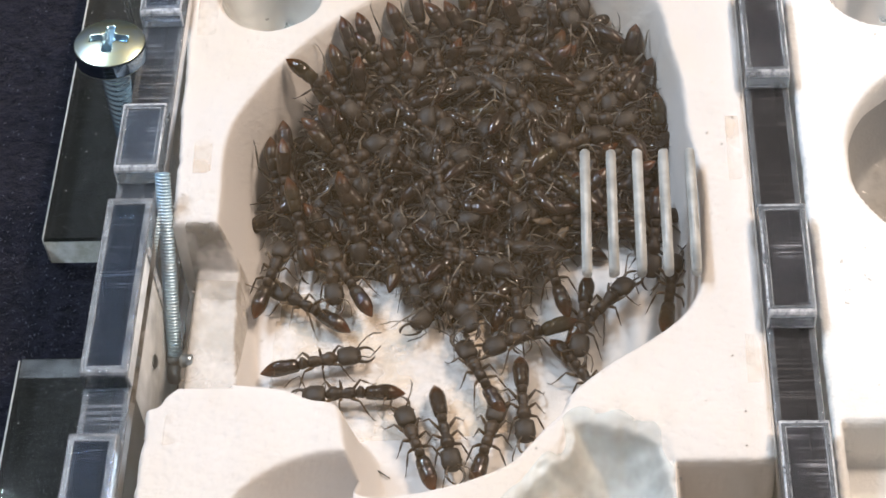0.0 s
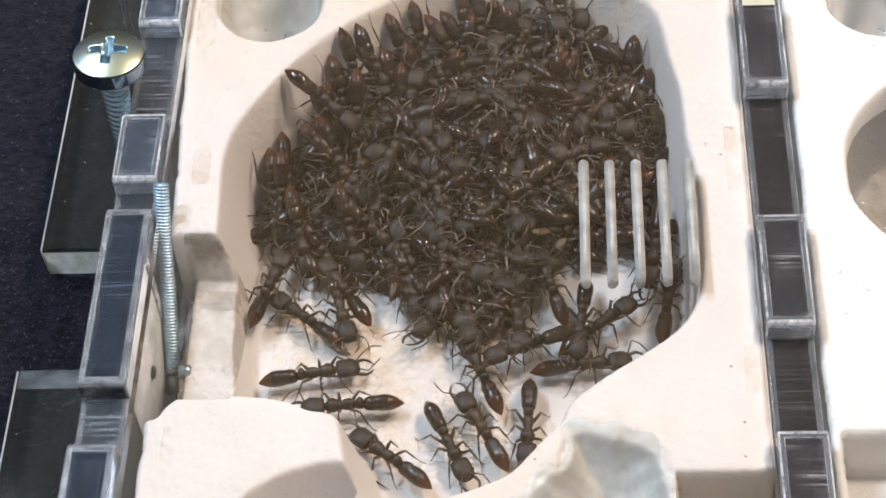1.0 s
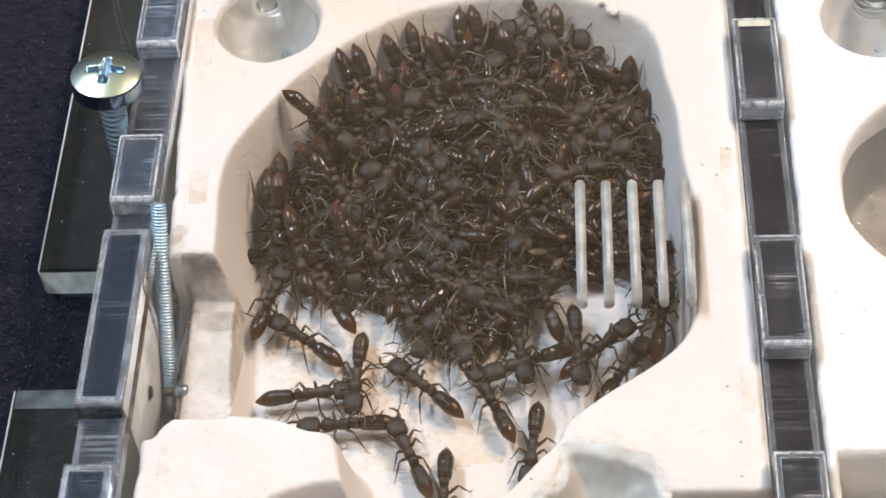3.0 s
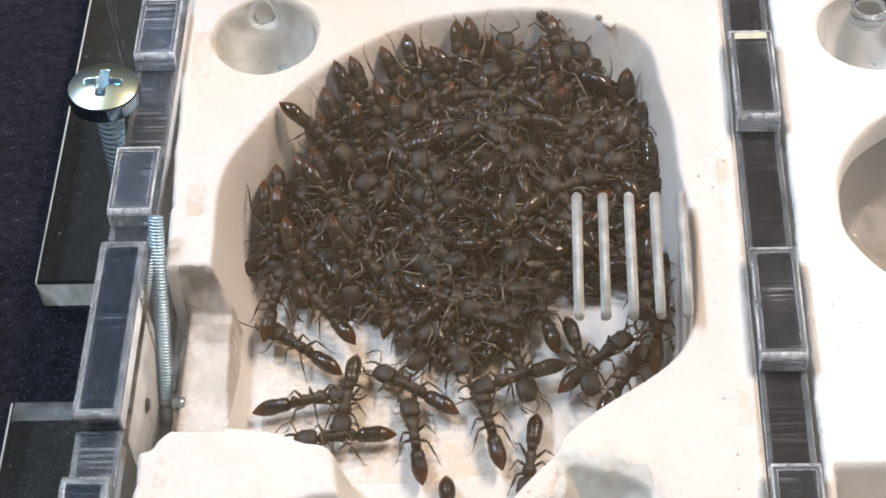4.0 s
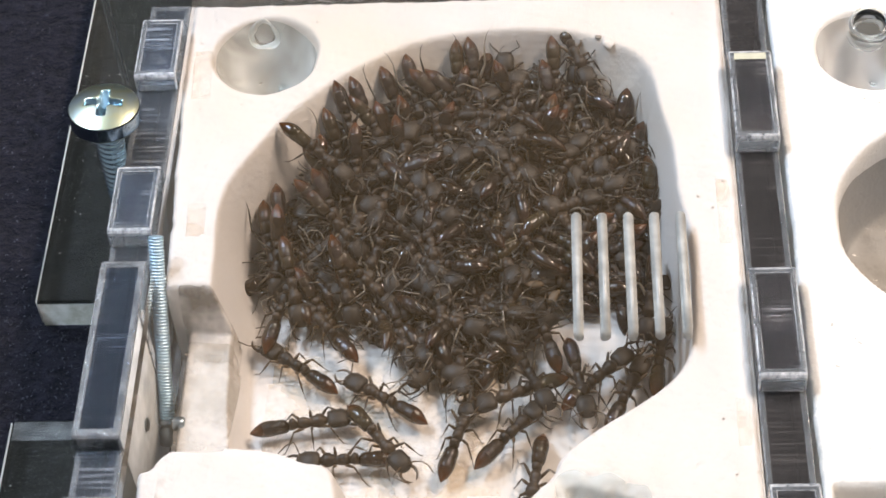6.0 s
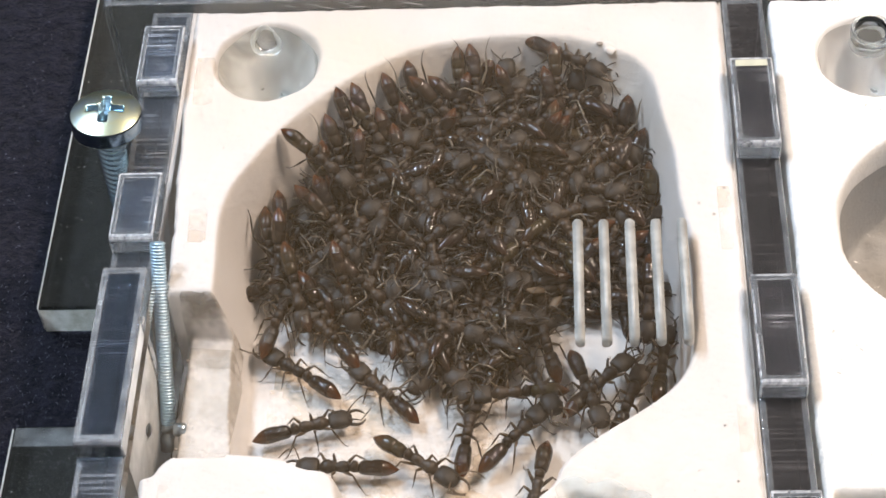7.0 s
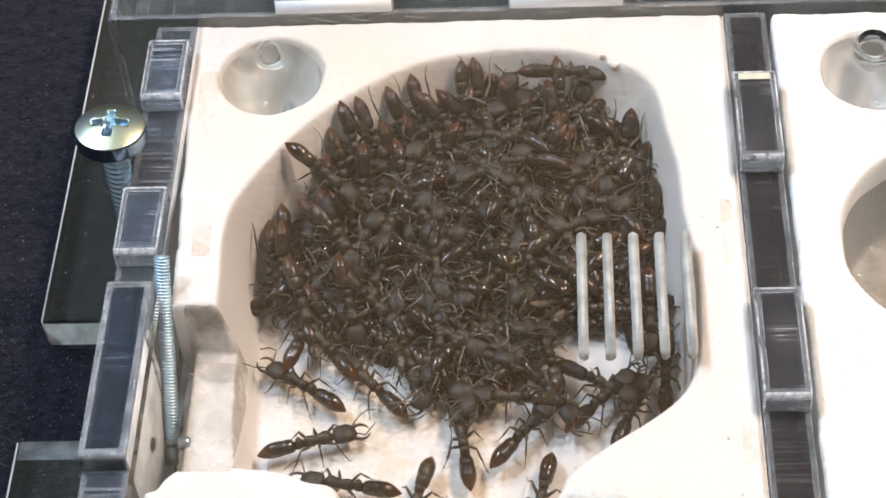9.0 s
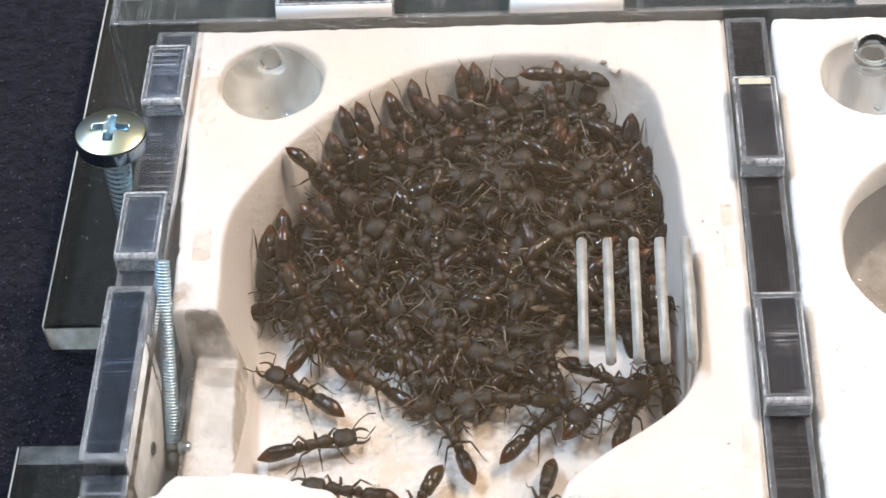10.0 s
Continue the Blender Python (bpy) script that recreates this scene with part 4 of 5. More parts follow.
    limb("gaster", bm, gaster or GASTER, thing, "glossy gaster with reddish tip")
    for s in (1, -1):
        # long curved mandibles that close in a loop before the head
        o = rnd.uniform(-0.08, 0.28)
        pts = [(4.95, s * 0.72, z - 0.12), (5.4, s * (0.9 + 0.3 * o), z - 0.14), (5.95, s * (0.92 + 0.8 * o), z - 0.16), (6.45, s * (0.72 + o), z - 0.2), (6.8, s * (0.42 + o), z - 0.24), (7.0, s * (0.1 + o), z - 0.26)]
        limb("mandible", tube(bmesh.new(), pts, [0.24, 0.22, 0.18, 0.16, 0.12, 0.04], 6), CUTICLE, thing)
        a = rnd.uniform(0.3, 1.1)
        e = Vector((4.7 + 1.75 * math.cos(a), s * (0.55 + 1.75 * math.sin(a)), z + rnd.uniform(0.5, 1.3)))
        b = rnd.uniform(-0.9, 0.5)
        tip = e + Vector((2.1 * math.cos(b), s * 2.1 * math.sin(b), rnd.uniform(-1.6, 0.3)))
        mid = e.lerp(tip, 0.5) + Vector((0, s * 0.18, 0.25))
        limb("antenna", tube(bmesh.new(), [(4.85, s * 0.42, z + 0.42), Vector((4.85, s * 0.42, z + 0.42)).lerp(e, 0.5) + Vector((0, 0, 0.12)), e, mid, tip], [0.07, 0.1, 0.075, 0.095, 0.07], 6), LEG, thing)
        for root, fwd in ((1.7, 1.0), (0.75, 0.1), (-0.35, -1.0)):
            f = fwd + rnd.uniform(-0.35, 0.35)
            reach = rnd.uniform(0.85, 1.15)
            hip = Vector((root, s * 0.45, z - 0.3))
            knee = hip + Vector((1.1 * f, s * 1.0 * reach, 0.95))
            ankle = knee + Vector((0.85 * f, s * 0.65 * reach, -1.8))
            toe = ankle + Vector((0.5 * f, s * 0.3, 0.05 - ankle.z))
            claw = toe + Vector((0.45 * f, s * 0.2, 0.0))
            if pose_kind == "heaped":  # legs flung over the neighbours
                up = rnd.uniform(-0.7, 0.8)
                knee = hip + Vector((1.5 * f, s * rnd.uniform(0.8, 1.6), 0.5 + up))
                shin = Vector((1.1 * f + rnd.uniform(-0.7, 0.7), s * rnd.uniform(0.2, 1.4), rnd.uniform(-1.7, -0.1)))
                ankle = knee + shin
                toe = ankle + 0.55 * shin + Vector((rnd.uniform(-0.3, 0.3), 0, rnd.uniform(-0.8, 0)))
                claw = toe + 0.25 * shin
            if pose_kind == "reaching" and fwd < 0:  # hind legs stretched back past the rear
                knee = hip + Vector((-2.3, s * rnd.uniform(0.9, 1.5), rnd.uniform(0.5, 1.3)))
                ankle = knee + Vector((-2.6, s * rnd.uniform(-0.2, 0.6), rnd.uniform(0.0, 0.9)))
                toe = ankle + Vector((-1.2, s * rnd.uniform(-0.3, 0.4), rnd.uniform(-0.3, 0.4)))
                claw = toe + Vector((-0.5, s * 0.45, 0.25))
            # the leg's own origin is its hip, about which it swings
            pts = [p - hip for p in (hip, hip.lerp(knee, 0.45) + Vector((0, 0, 0.08)), hip.lerp(knee, 0.93), knee, knee.lerp(ankle, 0.08), knee.lerp(ankle, 0.6), ankle.lerp(knee, 0.05), ankle, ankle.lerp(toe, 0.1), toe, claw)]
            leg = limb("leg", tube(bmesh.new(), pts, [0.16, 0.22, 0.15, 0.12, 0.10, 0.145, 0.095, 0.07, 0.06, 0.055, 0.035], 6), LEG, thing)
            leg.location = hip * S * size
    return thing


PROTOTYPES = [ant(k) for k in range(5)]
PROTOTYPES += [ant(5 + k, size, bend, "heaped", GASTER_MID) for k, (size, bend) in enumerate(((0.84, 0.8), (0.97, -0.7), (0.88, -1.1), (0.92, 1.2), (0.94, 0.4), (0.90, -0.4), (0.95, 0.0)))]
PROTOTYPES += [ant(12, 0.92, 0.3, "reaching"), ant(13, 0.92, -0.3, "reaching"), ant(14, 0.9, 0.0, "reaching")]
ANT_LABEL = "black-brown ant crowded in the heap, reddish gaster tip"
for p in PROTOTYPES:
    tagged(p, ANT_LABEL, "ant", group="ants of the colony")
used = set()


def place_ant(k, m):
    p = PROTOTYPES[k]
    if k in used:
        return copy_thing(p, m)
    used.add(k)
    p.matrix_basis = m
    return p


# outline of the heap on the chamber floor
HEAP = [(-18.5, 11), (-18.8, 17), (-12.5, 30), (-3, 37.0), (8, 39.5), (18.5, 37.5), (22.3, 29), (23.2, 14), (22.4, 10.5), (17, 10), (12, 8.6), (8.8, 3.8), (3.4, -1.0), (-3, 0.0), (-6.5, 4), (-9.5, 8.5)]
pile_rows = []


def heap_sample(count, gap, seed):
    rnd = random.Random(seed)
    got, tries = [], 0
    while len(got) < count and tries < 60000:
        tries += 1
        x, y = rnd.uniform(-22, 24), rnd.uniform(-10, 40)
        d = float(segment_distance(np.array([x]), np.array([y]), HEAP)[0])
        if d < -0.5 and all((x - a) ** 2 + (y - b) ** 2 > gap * gap for a, b, _ in got):
            got.append((x, y, -d))
    return got


def tail_at(tip, rx, ry, rz):
    """The pose of an ant whose rear tip lies at tip."""
    turn = Euler([radians(a) for a in (rx, ry, rz)]).to_matrix()
    o = Vector(tip) - turn @ Vector((-6.7 * ANT, 0, 1.74 * ANT))
    return (o.x, o.y, o.z, rx, ry, rz)


BY_RIM = [
    (-18.8, 27.7, 25.5, 22, -35), (-13.7, 32.1, 23.5, 35, -74), (-12.8, 34.5, 25.4, 35, -68), (-11.4, 35.1, 25.2, 35, -56),
    (-7.6, 38.1, 24.0, 38, -65), (-4.7, 39.9, 24.4, 32, -75), (1.4, 41.7, 24.6, 35, -87), (3.2, 41.9, 24.8, 32, -86),
    (-0.8, 39.7, 21.0, 35, -92), (4.9, 42.5, 22.5, 45, -97), (12.8, 41.8, 24.8, 35, -86), (22.0, 36.9, 21.0, 30, -108),
    (23.6, 32.4, 19.5, 25, -114), (24.2, 27.4, 19.0, 25, -96), (-19.4, 22.8, 20.5, 25, -80), (-21.3, 21.1, 19.5, 25, -76),
    (-15.5, 21.8, 20.5, 30, -54), (-14.3, 31.2, 20.5, 30, -87), (-9.3, 30.6, 21.0, 15, -166)]


def heap_ants():
    rnd = random.Random(21)
    edge = [p for p in RIM]
    # ants with their rears at the rim (tip, slope, heading), and two with raised heads
    for x, y, z, slope, rz in BY_RIM:
        pile_rows.append(tail_at((x, y, z), rnd.uniform(-12, 12), slope, rz))
    pile_rows.append((15.3, 37.2, FLOOR + 4.6, 4, -32, 88))
    pile_rows.append((7.5, 38.4, FLOOR + 5.2, -5, -30, 94))
    # ants along the wall, rears outward and up; a second row sits further in
    for row, gap in ((0, 2.1), (1, 2.4), (2, 2.6)):
        run = 0.0
        for (ax, ay), (bx, by) in zip(edge, edge[1:]):
            length = math.hypot(bx - ax, by - ay)
            run += length
            if run < gap or ay < 13:
                continue
            run = rnd.uniform(-1.2, 0.9)
            nx, ny = (ay - by) / length, (bx - ax) / length
            back = max(0.0, ny)
            climb = min(1.0, 1.5 * back)
            if row == 0 and (climb > 0.15 or ay > 26):
                continue
            if ax > 7 and climb > 0.3 and rnd.random() < 0.7 or row == 2 and rnd.random() < 0.45:
                continue
            inset = 3.7 - 3.9 * climb + row * rnd.uniform(2.6, 5.5) + rnd.uniform(-0.4, 0.9)
            z = FLOOR + 4.2 + 7.6 * climb - row * 1.0 * climb + rnd.uniform(-0.8, 0.6)
            rz = math.degrees(math.atan2(-ny - 1.0, -nx)) + rnd.uniform(-36, 36)
            pile_rows.append(tail_at((ax - nx * inset, ay - ny * inset, z), rnd.uniform(-20, 20), rnd.uniform(14, 34) + 12 * climb, rz))
    rim_rows = len(pile_rows)
    for x, y, d in heap_sample(262, 1.76, 8):
        rise = min(d, 9) / 9 * 3.2 + max(0, (y - 10) / 26) * 5.0
        for _ in range(14):  # near the border both ends stay over the heap
            rz = rnd.uniform(0, 360)
            cx, cy = 5.4 * math.cos(radians(rz)), 5.4 * math.sin(radians(rz))
            if segment_distance(np.array([x + cx, x - cx]), np.array([y + cy, y - cy]), HEAP).max() < 1.6:
                break
        bed = TOP - float(nest_depth(np.array([x]), np.array([y]))[0])  # none lie inside the sloping wall
        pile_rows.append((x, y, max(bed + 0.3, FLOOR + rnd.uniform(0.0, 1.0) ** 0.8 * rise + 0.2), rnd.uniform(-30, 30), rnd.uniform(-24, 12), rz))
    return rim_rows


RIM_ROWS = heap_ants()
pile = []
for i, (x, y, z, rx, ry, rz) in enumerate(pile_rows):
    pile.append((place_ant((5 + i % 7 if i >= RIM_ROWS else i % 5) if i >= len(BY_RIM) else 12 + i % 3 if i % 2 else i % 5, mpose(x, y, z, rx, ry, rz)), (x, y, z, rx, ry, rz)))


# ---- small clutter ----
def lost_leg():
    thing = tagged(new("loose_leg"), "single dark ant leg lying on the pale floor", "ant leg")
    pts = [(-8.8, -18.8, FLOOR + 0.35), (-8.0, -19.4, FLOOR + 0.5), (-7.1, -20.2, FLOOR + 0.4), (-5.7, -21.1, FLOOR + 0.25)]
    part("femur", tube(bmesh.new(), pts[:3], [0.1, 0.16, 0.12], 6), LEG, thing)
    part("tibia", tube(bmesh.new(), pts[2:], [0.12, 0.05], 6), LEG, thing)


lost_leg()


HUSK = plain("husk", (0.15, 0.095, 0.05), 0.6)


def husk(x, y, z, seed):
    """A torn scrap of pale brown cocoon."""
    rnd = random.Random(seed)
    bm = bmesh.new()
    bmesh.ops.create_icosphere(bm, subdivisions=2, radius=1.0)
    for v in bm.verts:
        v.co = Vector((v.co.x * 1.1, v.co.y * 0.55, v.co.z * 0.25)) * rnd.uniform(0.7, 1.15)
    thing = tagged(new("cocoon_scrap"), "pale brown torn cocoon scrap among the ants", "debris")
    part("shell", bm, HUSK, thing)
    thing.matrix_world = mpose(x, y, z, rnd.uniform(-20, 20), rnd.uniform(-20, 20), rnd.uniform(0, 360))


husk(10.4, 9.5, FLOOR + 4.6, 3)
husk(12.6, 8.2, FLOOR + 3.8, 5)


def top_specks():
    rnd = random.Random(9)
    bm = bmesh.new()
    spots = [(rnd.uniform(-30, 32.5), rnd.uniform(-28, 47.5)) for _ in range(280)]
    for x, y in spots:
        if float(nest_depth(np.array([x]), np.array([y]))[0]) < 0.02 and (x < -26 or x > 27.5 or y > 43.5 or y < -17 or rnd.random() < 0.5):
            r = rnd.choice((0.05, 0.06, 0.08, 0.12))
            bmesh.ops.create_icosphere(bm, subdivisions=1, radius=r, matrix=Matrix.Translation((x, y, TOP + 0.02)) @ Matrix.Diagonal((1.3, 1, 0.5, 1)))
    bmesh.ops.create_icosphere(bm, subdivisions=2, radius=0.34, matrix=Matrix.Translation((18.4, 41.1, TOP - 0.05)) @ Matrix.Diagonal((1.3, 1, 0.6, 1)))
    # pores and crumbs in the front scoop and on the gate's step
    for x0, x1, y0, y1, count in ((8, 22, -31, -22.5, 22), (-28.5, -23.5, -16, 0, 16)):
        for _ in range(count):
            x, y = rnd.uniform(x0, x1), rnd.uniform(y0, y1)
            z = TOP - float(nest_depth(np.array([x]), np.array([y]))[0])
            r = rnd.choice((0.06, 0.08, 0.11, 0.15))
            bmesh.ops.create_icosphere(bm, subdivisions=1, radius=r, matrix=Matrix.Translation((x, y, z + 0.02)) @ Matrix.Diagonal((1.5, 1, 0.4, 1)))
    tagged(new("specks", mesh_of(bm, "specks", plain("speck", (0.34, 0.30, 0.26), 0.8))), "tiny brown specks of dirt on the plaster", "dirt", kind="stuff")


top_specks()


def plate_dust():
    rnd = random.Random(44)
    bm = bmesh.new()
    for _ in range(170):
        x, y, r = rnd.uniform(-50, -37), rnd.uniform(-34, 60), rnd.choice((0.03, 0.04, 0.05, 0.08))
        if not (x < -40.5 and 0 < y < 18.5):
            bmesh.ops.create_icosphere(bm, subdivisions=1, radius=r, matrix=Matrix.Translation((x, y, 5.04)) @ Matrix.Diagonal((1.4, 1, 0.6, 1)))
    tagged(new("plate_dust", mesh_of(bm, "plate_dust", plain("dust", (0.6, 0.6, 0.6), 0.8))), "pale dust specks on the clear base plate", "dust", kind="stuff")


plate_dust()


def fibres():
    rnd = random.Random(31)
    bm = bmesh.new()
    for x, y in ((-20, 48.6), (-17.5, 48.8), (-13.5, 48.9), (-12.2, 48.7), (-8.5, 48.9), (-15.5, 45.5), (12, 48.8), (20.5, 48.9), (-5.5, 48.6)):
        a, ln = rnd.uniform(-0.6, 0.6), rnd.uniform(1.5, 5.0)
        if y < 47:
            a = 1.4
        pts = [(x + ln * t * math.cos(a) + rnd.uniform(-0.15, 0.15), y + ln * t * math.sin(a) * 0.5 + rnd.uniform(-0.15, 0.15), TOP + 0.35 + rnd.uniform(0, 0.15)) for t in (0, 0.25, 0.5, 0.75, 1)]
        tube(bm, pts, [0.03] * 5, 4)
    tagged(new("fibres", mesh_of(bm, "fibres", plain("fibre", (0.6, 0.6, 0.6), 0.6))), "thin pale stray fibres along the back edge", "fibre", kind="stuff")


fibres()


# ---- ants on the open floor and at the heap's edge ----
ROAMERS = {}
for i, (name, lift, label) in enumerate((
    ("resting_a", 0.0, "dark ant resting on the pale plaster floor"),
    ("resting_b", 0.0, "dark ant resting on the pale plaster floor"),
    ("resting_c", 0.0, "dark ant resting on the pale plaster floor"),
    ("walker_a", 0.0, "dark ant walking across the pale plaster floor"),
    ("walker_b", 0.0, "dark ant walking across the pale plaster floor"),
    ("walker_c", 0.4, "dark ant walking across the pale plaster floor"),
    ("walker_d", 0.3, "dark ant walking across the pale plaster floor"),
    ("walker_e", 0.0, "dark ant walking across the pale plaster floor"),
    ("walker_f", 0.0, "dark ant walking across the pale plaster floor"),
    ("walker_g", 0.0, "dark ant walking across the pale plaster floor"),
    ("heap_a", 0.6, "dark ant at the edge of the heap, gaster outward"),
    ("heap_b", 0.5, "dark ant at the edge of the heap, gaster outward"),
    ("heap_c", 0.8, "dark ant at the edge of the heap, gaster outward"),
    ("heap_d", 0.8, "dark ant at the edge of the heap, gaster outward"),
    ("heap_e", 0.8, "dark ant at the edge of the heap, gaster outward"),
    ("heap_f", 0.8, "dark ant at the edge of the heap, gaster outward"),
    ("heap_h", 0.9, "dark ant at the edge of the heap, gaster outward"),
    ("heap_g", 1.0, "dark ant at the edge of the heap, gaster outward"),
    ("climber", 8.6, "dark ant climbing the rear plaster wall"),
)):
    ob = place_ant(i % 5, mpose(0, 0, FLOOR + lift))
    tagged(ob, label, "ant", group="ants of the colony")
    for c in ob.children:
        if c.name.split(".")[0] in ("leg", "antenna", "mandible"):
            c.material_slots[0].link = "OBJECT"
            c.material_slots[0].material = LEG_DARK
    ROAMERS[name] = (ob, lift)


def roam(name, rows):
    """Keys one ant on the floor (seconds, x, y, heading) and swings its legs while it goes."""
    ob, lift = ROAMERS[name]
    walk(ob, [(t, mpose(x, y, FLOOR + lift, 0, 8 if name == "climber" else 0, h)) for t, x, y, h in rows])
    legs = [c for c in ob.children if c.name.startswith("leg")]
    times = [0.2 * k for k in range(51)]
    ts = [r[0] for r in rows]
    xs, ys, hs = ([r[k] for r in rows] for k in (1, 2, 3))
    for k, leg in enumerate(legs):
        base = leg.matrix_basis.translation.copy()
        side = 1 if base.y > 0 else -1
        swing = []
        for t in times:
            a, b = max(0, t - 0.25), min(10, t + 0.25)
            pace = math.hypot(np.interp(b, ts, xs) - np.interp(a, ts, xs), np.interp(b, ts, ys) - np.interp(a, ts, ys)) + abs(np.interp(b, ts, hs) - np.interp(a, ts, hs)) * 0.06
            size = min(15, 3 + 7 * pace)
            swing.append((t, Matrix.Translation(base) @ pose(0, 0, 0, 0, 0, side * size * math.sin(7.5 * t + math.pi * (k % 2) + 0.3 * k))))
        walk(leg, swing)


def motions():
    """All that moves: ants shifting in the heap, and those that roam the open floor."""
    rnd = random.Random(77)
    for ob, (x, y, z, rx, ry, rz) in pile[len(BY_RIM):]:
        if rnd.random() < 0.5:
            continue
        rows, a = [], 0.0
        for t in (0, 2.0, 4.0, 6.0, 8.0, 10.0):
            rows.append((t, mpose(x + rnd.uniform(-0.4, 0.4), y + rnd.uniform(-0.4, 0.4), z + rnd.uniform(-0.1, 0.1), rx + rnd.uniform(-3, 3), ry + rnd.uniform(-3, 3), rz + a)))
            a += rnd.uniform(-7, 7)
        walk(ob, rows)
    roam("resting_a", [(0, -15.77, 0.11, 146.2), (0.5, -15.65, 0.12, 141.9), (1, -15.93, 0.15, 140.5), (2, -15.58, -0.01, 141.3), (2.5, -15.63, -0.09, 142.1), (3.8, -15.68, 0.25, 143.0), (4.5, -15.74, 0.66, 144.8), (5.6, -16.14, 0.55, 143.1), (6.8, -16.04, 0.59, 144.3), (8, -16.09, 0.54, 147.0), (9, -16.00, 0.59, 145.8), (10, -16.15, 0.59, 145.4)])
    roam("resting_b", [(0, -14.20, -7.41, 11.8), (0.5, -14.14, -7.33, 11.7), (1, -14.21, -7.45, 9.6), (1.5, -14.16, -7.82, 8.8), (2, -14.20, -7.95, 6.9), (2.5, -14.18, -7.88, 4.9), (3.8, -14.33, -6.92, 12.6), (4.5, -14.42, -6.72, 12.9), (5, -14.48, -6.97, 11.0), (5.6, -14.50, -7.32, 8.1), (6.8, -14.48, -6.88, 15.2), (7.5, -14.46, -6.91, 14.5), (8, -14.47, -7.09, 14.8), (9, -14.42, -7.01, 15.2), (10, -14.45, -6.88, 14.9)])
    roam("resting_c", [(0, -10.47, -11.57, -178.3), (0.5, -10.43, -11.64, -175.4), (1, -10.42, -11.62, -176.3), (1.5, -10.46, -11.68, -176.4), (2, -10.53, -11.73, -177.2), (2.5, -10.50, -11.67, -177.2), (3.8, -10.61, -11.54, -175.1), (4.5, -10.22, -11.89, -180.4), (5, -10.26, -12.04, -181.6), (5.6, -10.17, -12.01, -178.7), (6.8, -10.36, -12.07, -180.3), (7.5, -10.44, -12.44, -186.7), (8, -10.42, -12.65, -187.6), (9, -10.40, -12.65, -189.1), (10, -10.37, -12.87, -190.1)])
    roam("walker_a", [(0, 0.01, -16.37, -77.8), (0.5, -0.02, -16.18, -78.7), (1, 0.58, -16.56, -65.0), (1.5, 1.50, -18.02, -68.3), (2, 1.77, -19.21, -69.6), (2.5, 0.25, -19.75, -93.6), (3.8, 1.24, -22.05, -86.6), (5, 1.69, -24.23, -85.2), (7, 1.88, -26.15, -86.6), (10, 1.43, -25.99, -86.6)])
    roam("walker_b", [(0, -3.00, -17.90, 110.1), (0.5, -3.73, -18.36, 122.1), (1, -5.81, -18.05, 141.0), (1.5, -6.49, -17.58, 144.9), (2, -6.28, -17.71, 143.7), (2.5, -4.55, -17.04, 128.5), (3.8, -2.69, -12.09, 102.0), (4.5, -2.18, -10.78, 96.1), (5, -1.67, -10.34, 94.7), (5.6, 1.00, -9.37, 71.2), (6.8, 2.89, -7.97, 81.1), (7.5, 3.27, -7.09, 84.7), (8, 2.88, -7.25, 84.1), (8.5, 2.83, -6.99, 86.3), (9, 2.07, -7.33, 98.5), (9.5, 0.73, -7.60, 116.6), (10, 1.06, -6.35, 111.9)])
    roam("walker_c", [(0, -13.20, 5.02, -81.8), (0.5, -12.83, 3.98, -75.9), (1, -11.90, 1.23, -73.4), (1.5, -9.28, -1.41, -71.4), (2, -9.25, -3.26, -72.3), (2.5, -9.14, -4.43, -84.0), (3.8, -9.84, -6.68, -97.0), (4.5, -10.12, -7.00, -96.9), (5, -7.77, -7.08, -64.3), (5.6, -6.90, -8.18, -52.6), (6.8, -3.16, -11.75, -39.9), (7.5, -0.55, -11.67, -23.3), (8, -1.42, -13.18, -42.9), (8.5, -2.40, -14.06, -84.5), (9, -2.75, -15.09, -104.3), (9.5, -2.71, -15.25, -114.0), (10, -2.77, -15.16, -115.8)])
    roam("walker_d", [(0, 3.63, -9.53, 115.6), (0.5, 3.83, -7.90, 120.4), (1, 3.73, -7.44, 112.7), (1.5, 4.40, -8.42, 120.6), (2, 4.80, -8.26, 121.9), (2.5, 4.99, -7.87, 117.9), (3.8, 5.38, -10.16, 109.6), (4.5, 5.42, -9.83, 83.5), (5, 6.09, -9.64, 65.5), (5.6, 7.97, -9.13, 47.4), (6.8, 8.11, -8.33, 50.6), (7.5, 8.45, -8.86, 44.0), (8, 8.53, -7.33, 52.5), (8.5, 8.80, -6.50, 49.2), (9, 8.86, -5.98, 51.1), (9.5, 9.46, -5.34, 43.2), (10, 10.14, -5.06, 47.5)])
    roam("walker_e", [(0, 4.56, -17.59, 75.8), (0.5, 4.98, -15.78, 93.9), (1, 3.93, -14.53, 118.1), (1.5, 1.47, -12.20, 140.2), (2, -0.81, -9.25, 133.2), (2.5, -1.60, -7.86, 132.8), (3.8, -2.88, -5.29, 148.2), (4.5, -3.42, -5.68, 144.9), (5, -4.29, -5.93, 142.1), (5.6, -5.74, -4.93, 148.7), (6.8, -6.61, -2.20, 136.0), (7.5, -6.96, -1.62, 133.2), (8, -7.96, -0.51, 130.4), (8.5, -8.80, 0.76, 129.3), (9, -8.26, 0.56, 133.2), (9.5, -8.19, 0.57, 134.5), (10, -7.86, 1.32, 142.8)])
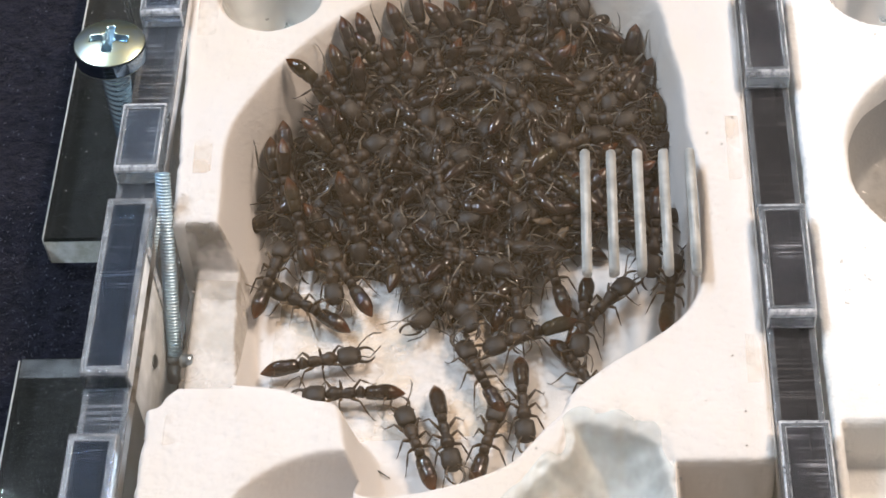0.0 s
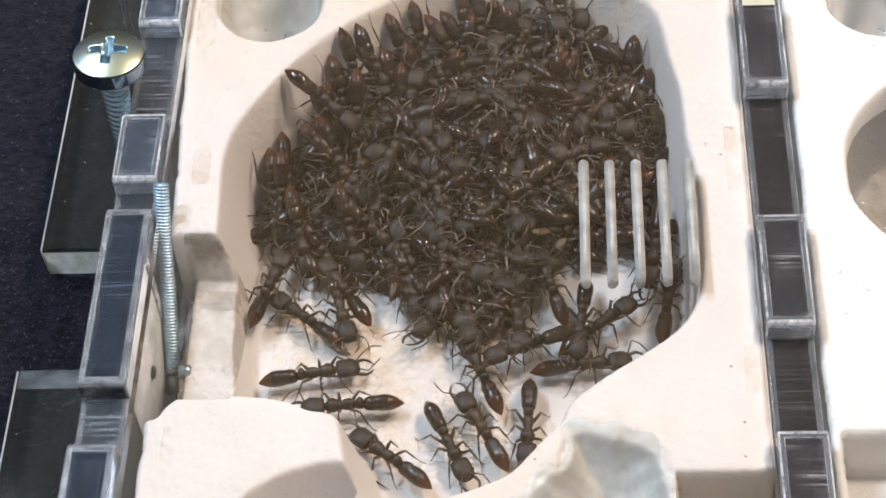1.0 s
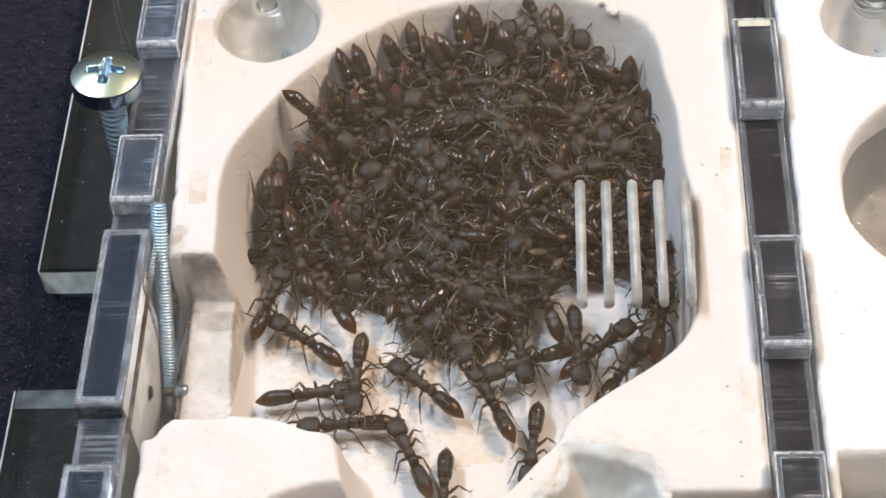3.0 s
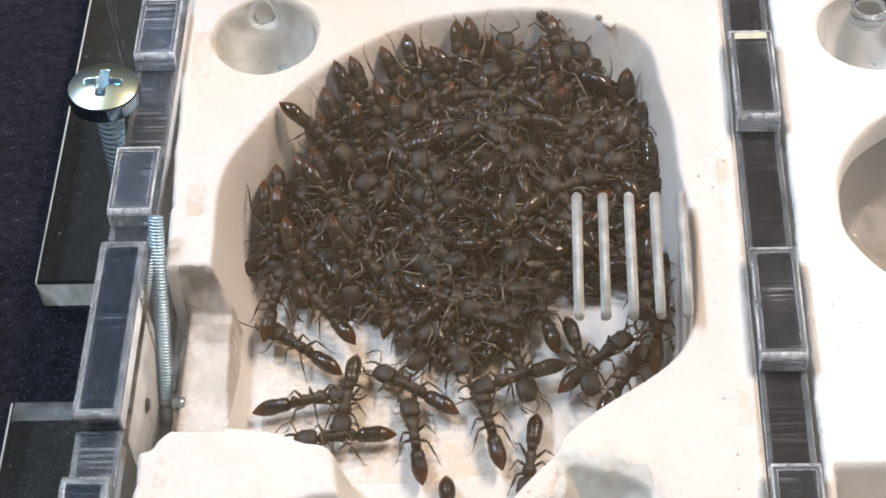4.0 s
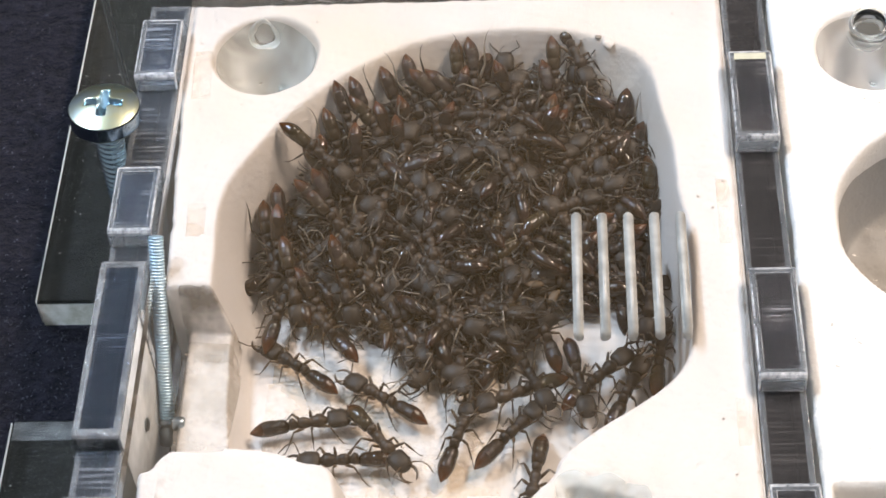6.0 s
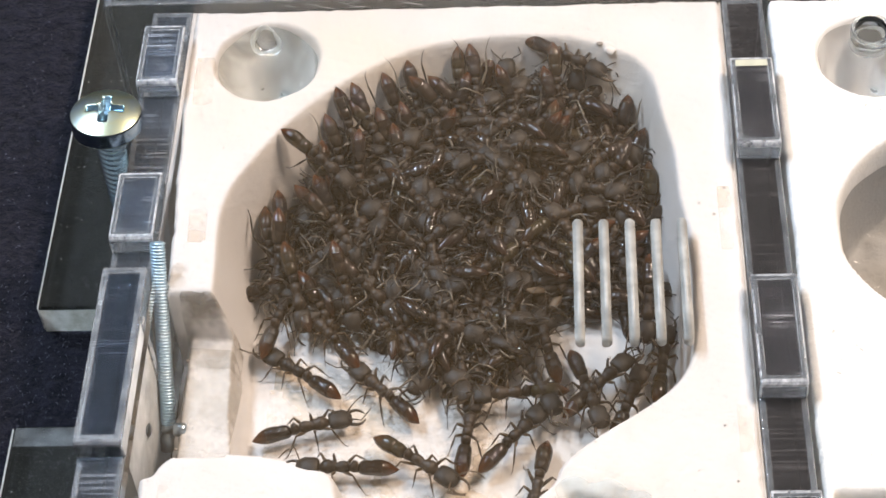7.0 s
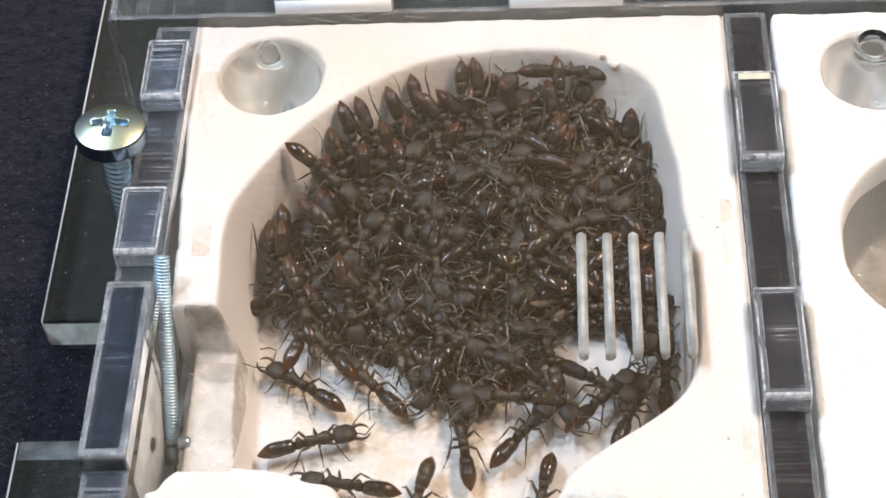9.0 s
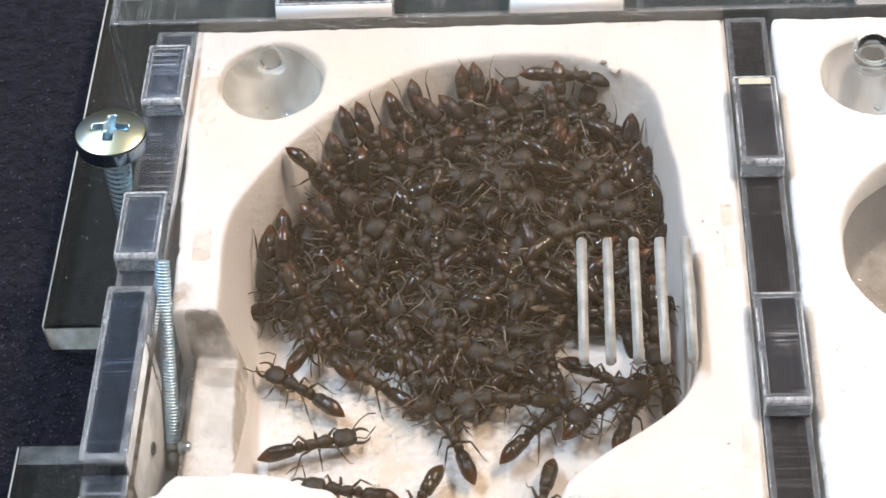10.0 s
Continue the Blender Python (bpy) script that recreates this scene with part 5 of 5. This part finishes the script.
    roam("walker_f", [(0, 8.24, -12.83, -86.5), (0.5, 8.36, -13.72, -87.1), (1, 8.90, -14.33, -92.2), (1.5, 9.18, -14.46, -91.9), (2, 9.50, -14.49, -94.6), (2.5, 9.66, -14.66, -96.2), (3.8, 9.83, -14.71, -96.6), (4.5, 9.96, -14.61, -96.7), (5.6, 10.24, -14.64, -97.6), (6.8, 10.46, -14.77, -100.9), (8, 10.30, -14.64, -100.3), (9, 10.44, -14.52, -101.8), (10, 10.47, -14.64, -102.5)])
    roam("walker_g", [(0, 14.72, -9.56, -54.4), (0.5, 15.07, -8.15, -18.9), (1, 15.18, -6.76, 6.9), (1.5, 16.10, -7.49, 27.9), (2, 18.25, -8.15, 37.6), (2.5, 19.2, -6.1, 52.0), (3.8, 20.23, -4.31, 58.1), (4.5, 20.21, -3.96, 59.5), (5.6, 20.46, -3.27, 63.1), (6.8, 20.56, -3.68, 69.9), (8, 20.39, -3.54, 68.9), (10, 20.38, -2.68, 70.7)])
    roam("heap_a", [(0, 14.74, -2.46, -96.8), (1, 14.74, -1.31, -97.2), (2, 14.76, -1.76, -95.5), (2.5, 14.33, -2.24, -93.8), (3.8, 15.50, -2.06, -74.4), (4.5, 14.97, -2.10, -79.2), (5.6, 15.01, -2.00, -79.7), (6.8, 15.99, -2.99, -74.0), (7.5, 16.37, -2.58, -66.9), (8, 17.05, -1.91, -54.5), (8.5, 17.05, -0.49, -30.9), (9, 17.16, -0.10, -30.7), (10, 17.83, 1.10, -28.3)])
    roam("heap_b", [(0, 16.88, -0.93, 49.7), (1, 16.87, -1.68, 40.0), (2, 17.18, -1.86, 40.5), (3.8, 17.24, -2.20, 43.1), (5, 17.61, -1.69, 44.1), (6.8, 17.46, -1.78, 46.4), (7.5, 17.44, -1.60, 47.5), (10, 17.20, -2.56, 42.6)])
    roam("heap_c", [(0, 11.50, 3.45, 106.6), (2.5, 11.21, 4.15, 106.5), (4.5, 11.28, 4.49, 105.2), (5.6, 11.49, 4.59, 105.5), (7.5, 11.44, 3.75, 103.3), (10, 11.52, 3.97, 102.4)])
    roam("heap_d", [(0, 24.38, 1.15, 81.6), (2.5, 24.06, 1.48, 79.7), (4.5, 23.92, 1.96, 85.1), (6.8, 24.33, 0.83, 81.3), (8, 24.34, 1.36, 81.8), (10, 23.92, 0.39, 98.6)])
    roam("heap_e", [(0, -11.44, 3.48, 120.6), (1, -11.66, 3.50, 123.4), (2.5, -13.06, 5.24, 123.2), (3.8, -13.18, 5.08, 127.6), (5.6, -13.03, 5.20, 129.3), (6.8, -12.86, 5.31, 128.4), (7.5, -13.03, 5.00, 127.8), (10, -14.09, 6.15, 128.6)])
    roam("heap_f", [(0, 8.60, -4.88, -158.9), (1, 8.82, -4.61, -159.3), (2.5, 9.31, -4.03, -159.8), (3.8, 8.24, -4.76, -160.5), (4.5, 7.97, -4.20, -161.6), (5, 7.40, -3.80, -166.3), (5.6, 8.51, -4.20, -154.7), (6.8, 8.08, -3.39, -174.2), (10, 7.58, -1.66, -185.0)])
    roam("heap_g", [(0, -19.74, 3.89, 75.3), (1, -19.77, 4.00, 72.4), (2.5, -19.59, 4.37, 71.8), (4.5, -18.42, 7.31, 83.2), (5.6, -18.12, 7.72, 79.2), (6.8, -18.54, 7.81, 74.6), (7.5, -18.09, 7.76, 74.1), (8.5, -16.67, 7.91, 74.8), (9, -15.92, 7.71, 70.1), (10, -14.89, 7.39, 60.8)])
    roam("heap_h", [(0, 7.6, -0.6, -84), (2.5, 8.2, -1.4, -82), (3.8, 8.7, -3.0, -79), (4.5, 8.2, -2.3, -67), (5.0, 9.4, -1.9, -60), (5.6, 9.9, -1.9, -62), (6.8, 10.4, -1.5, -65), (7.5, 11.0, -1.9, -64), (8.0, 11.2, -1.7, -61), (10, 12.3, -1.6, -50)])
    roam("climber", [(0, 12.52, 39.02, -66.3), (2.5, 10.27, 40.41, -66.3), (4.5, 13.82, 40.50, -68.6), (5.6, 15.55, 40.06, -69.5), (6.8, 14.83, 40.32, -40.5), (7.5, 13.49, 40.95, 0.4), (8.5, 13.15, 40.78, 0.9), (9, 13.90, 40.18, 3.8), (10, 14.19, 40.24, -0.3)])


motions()
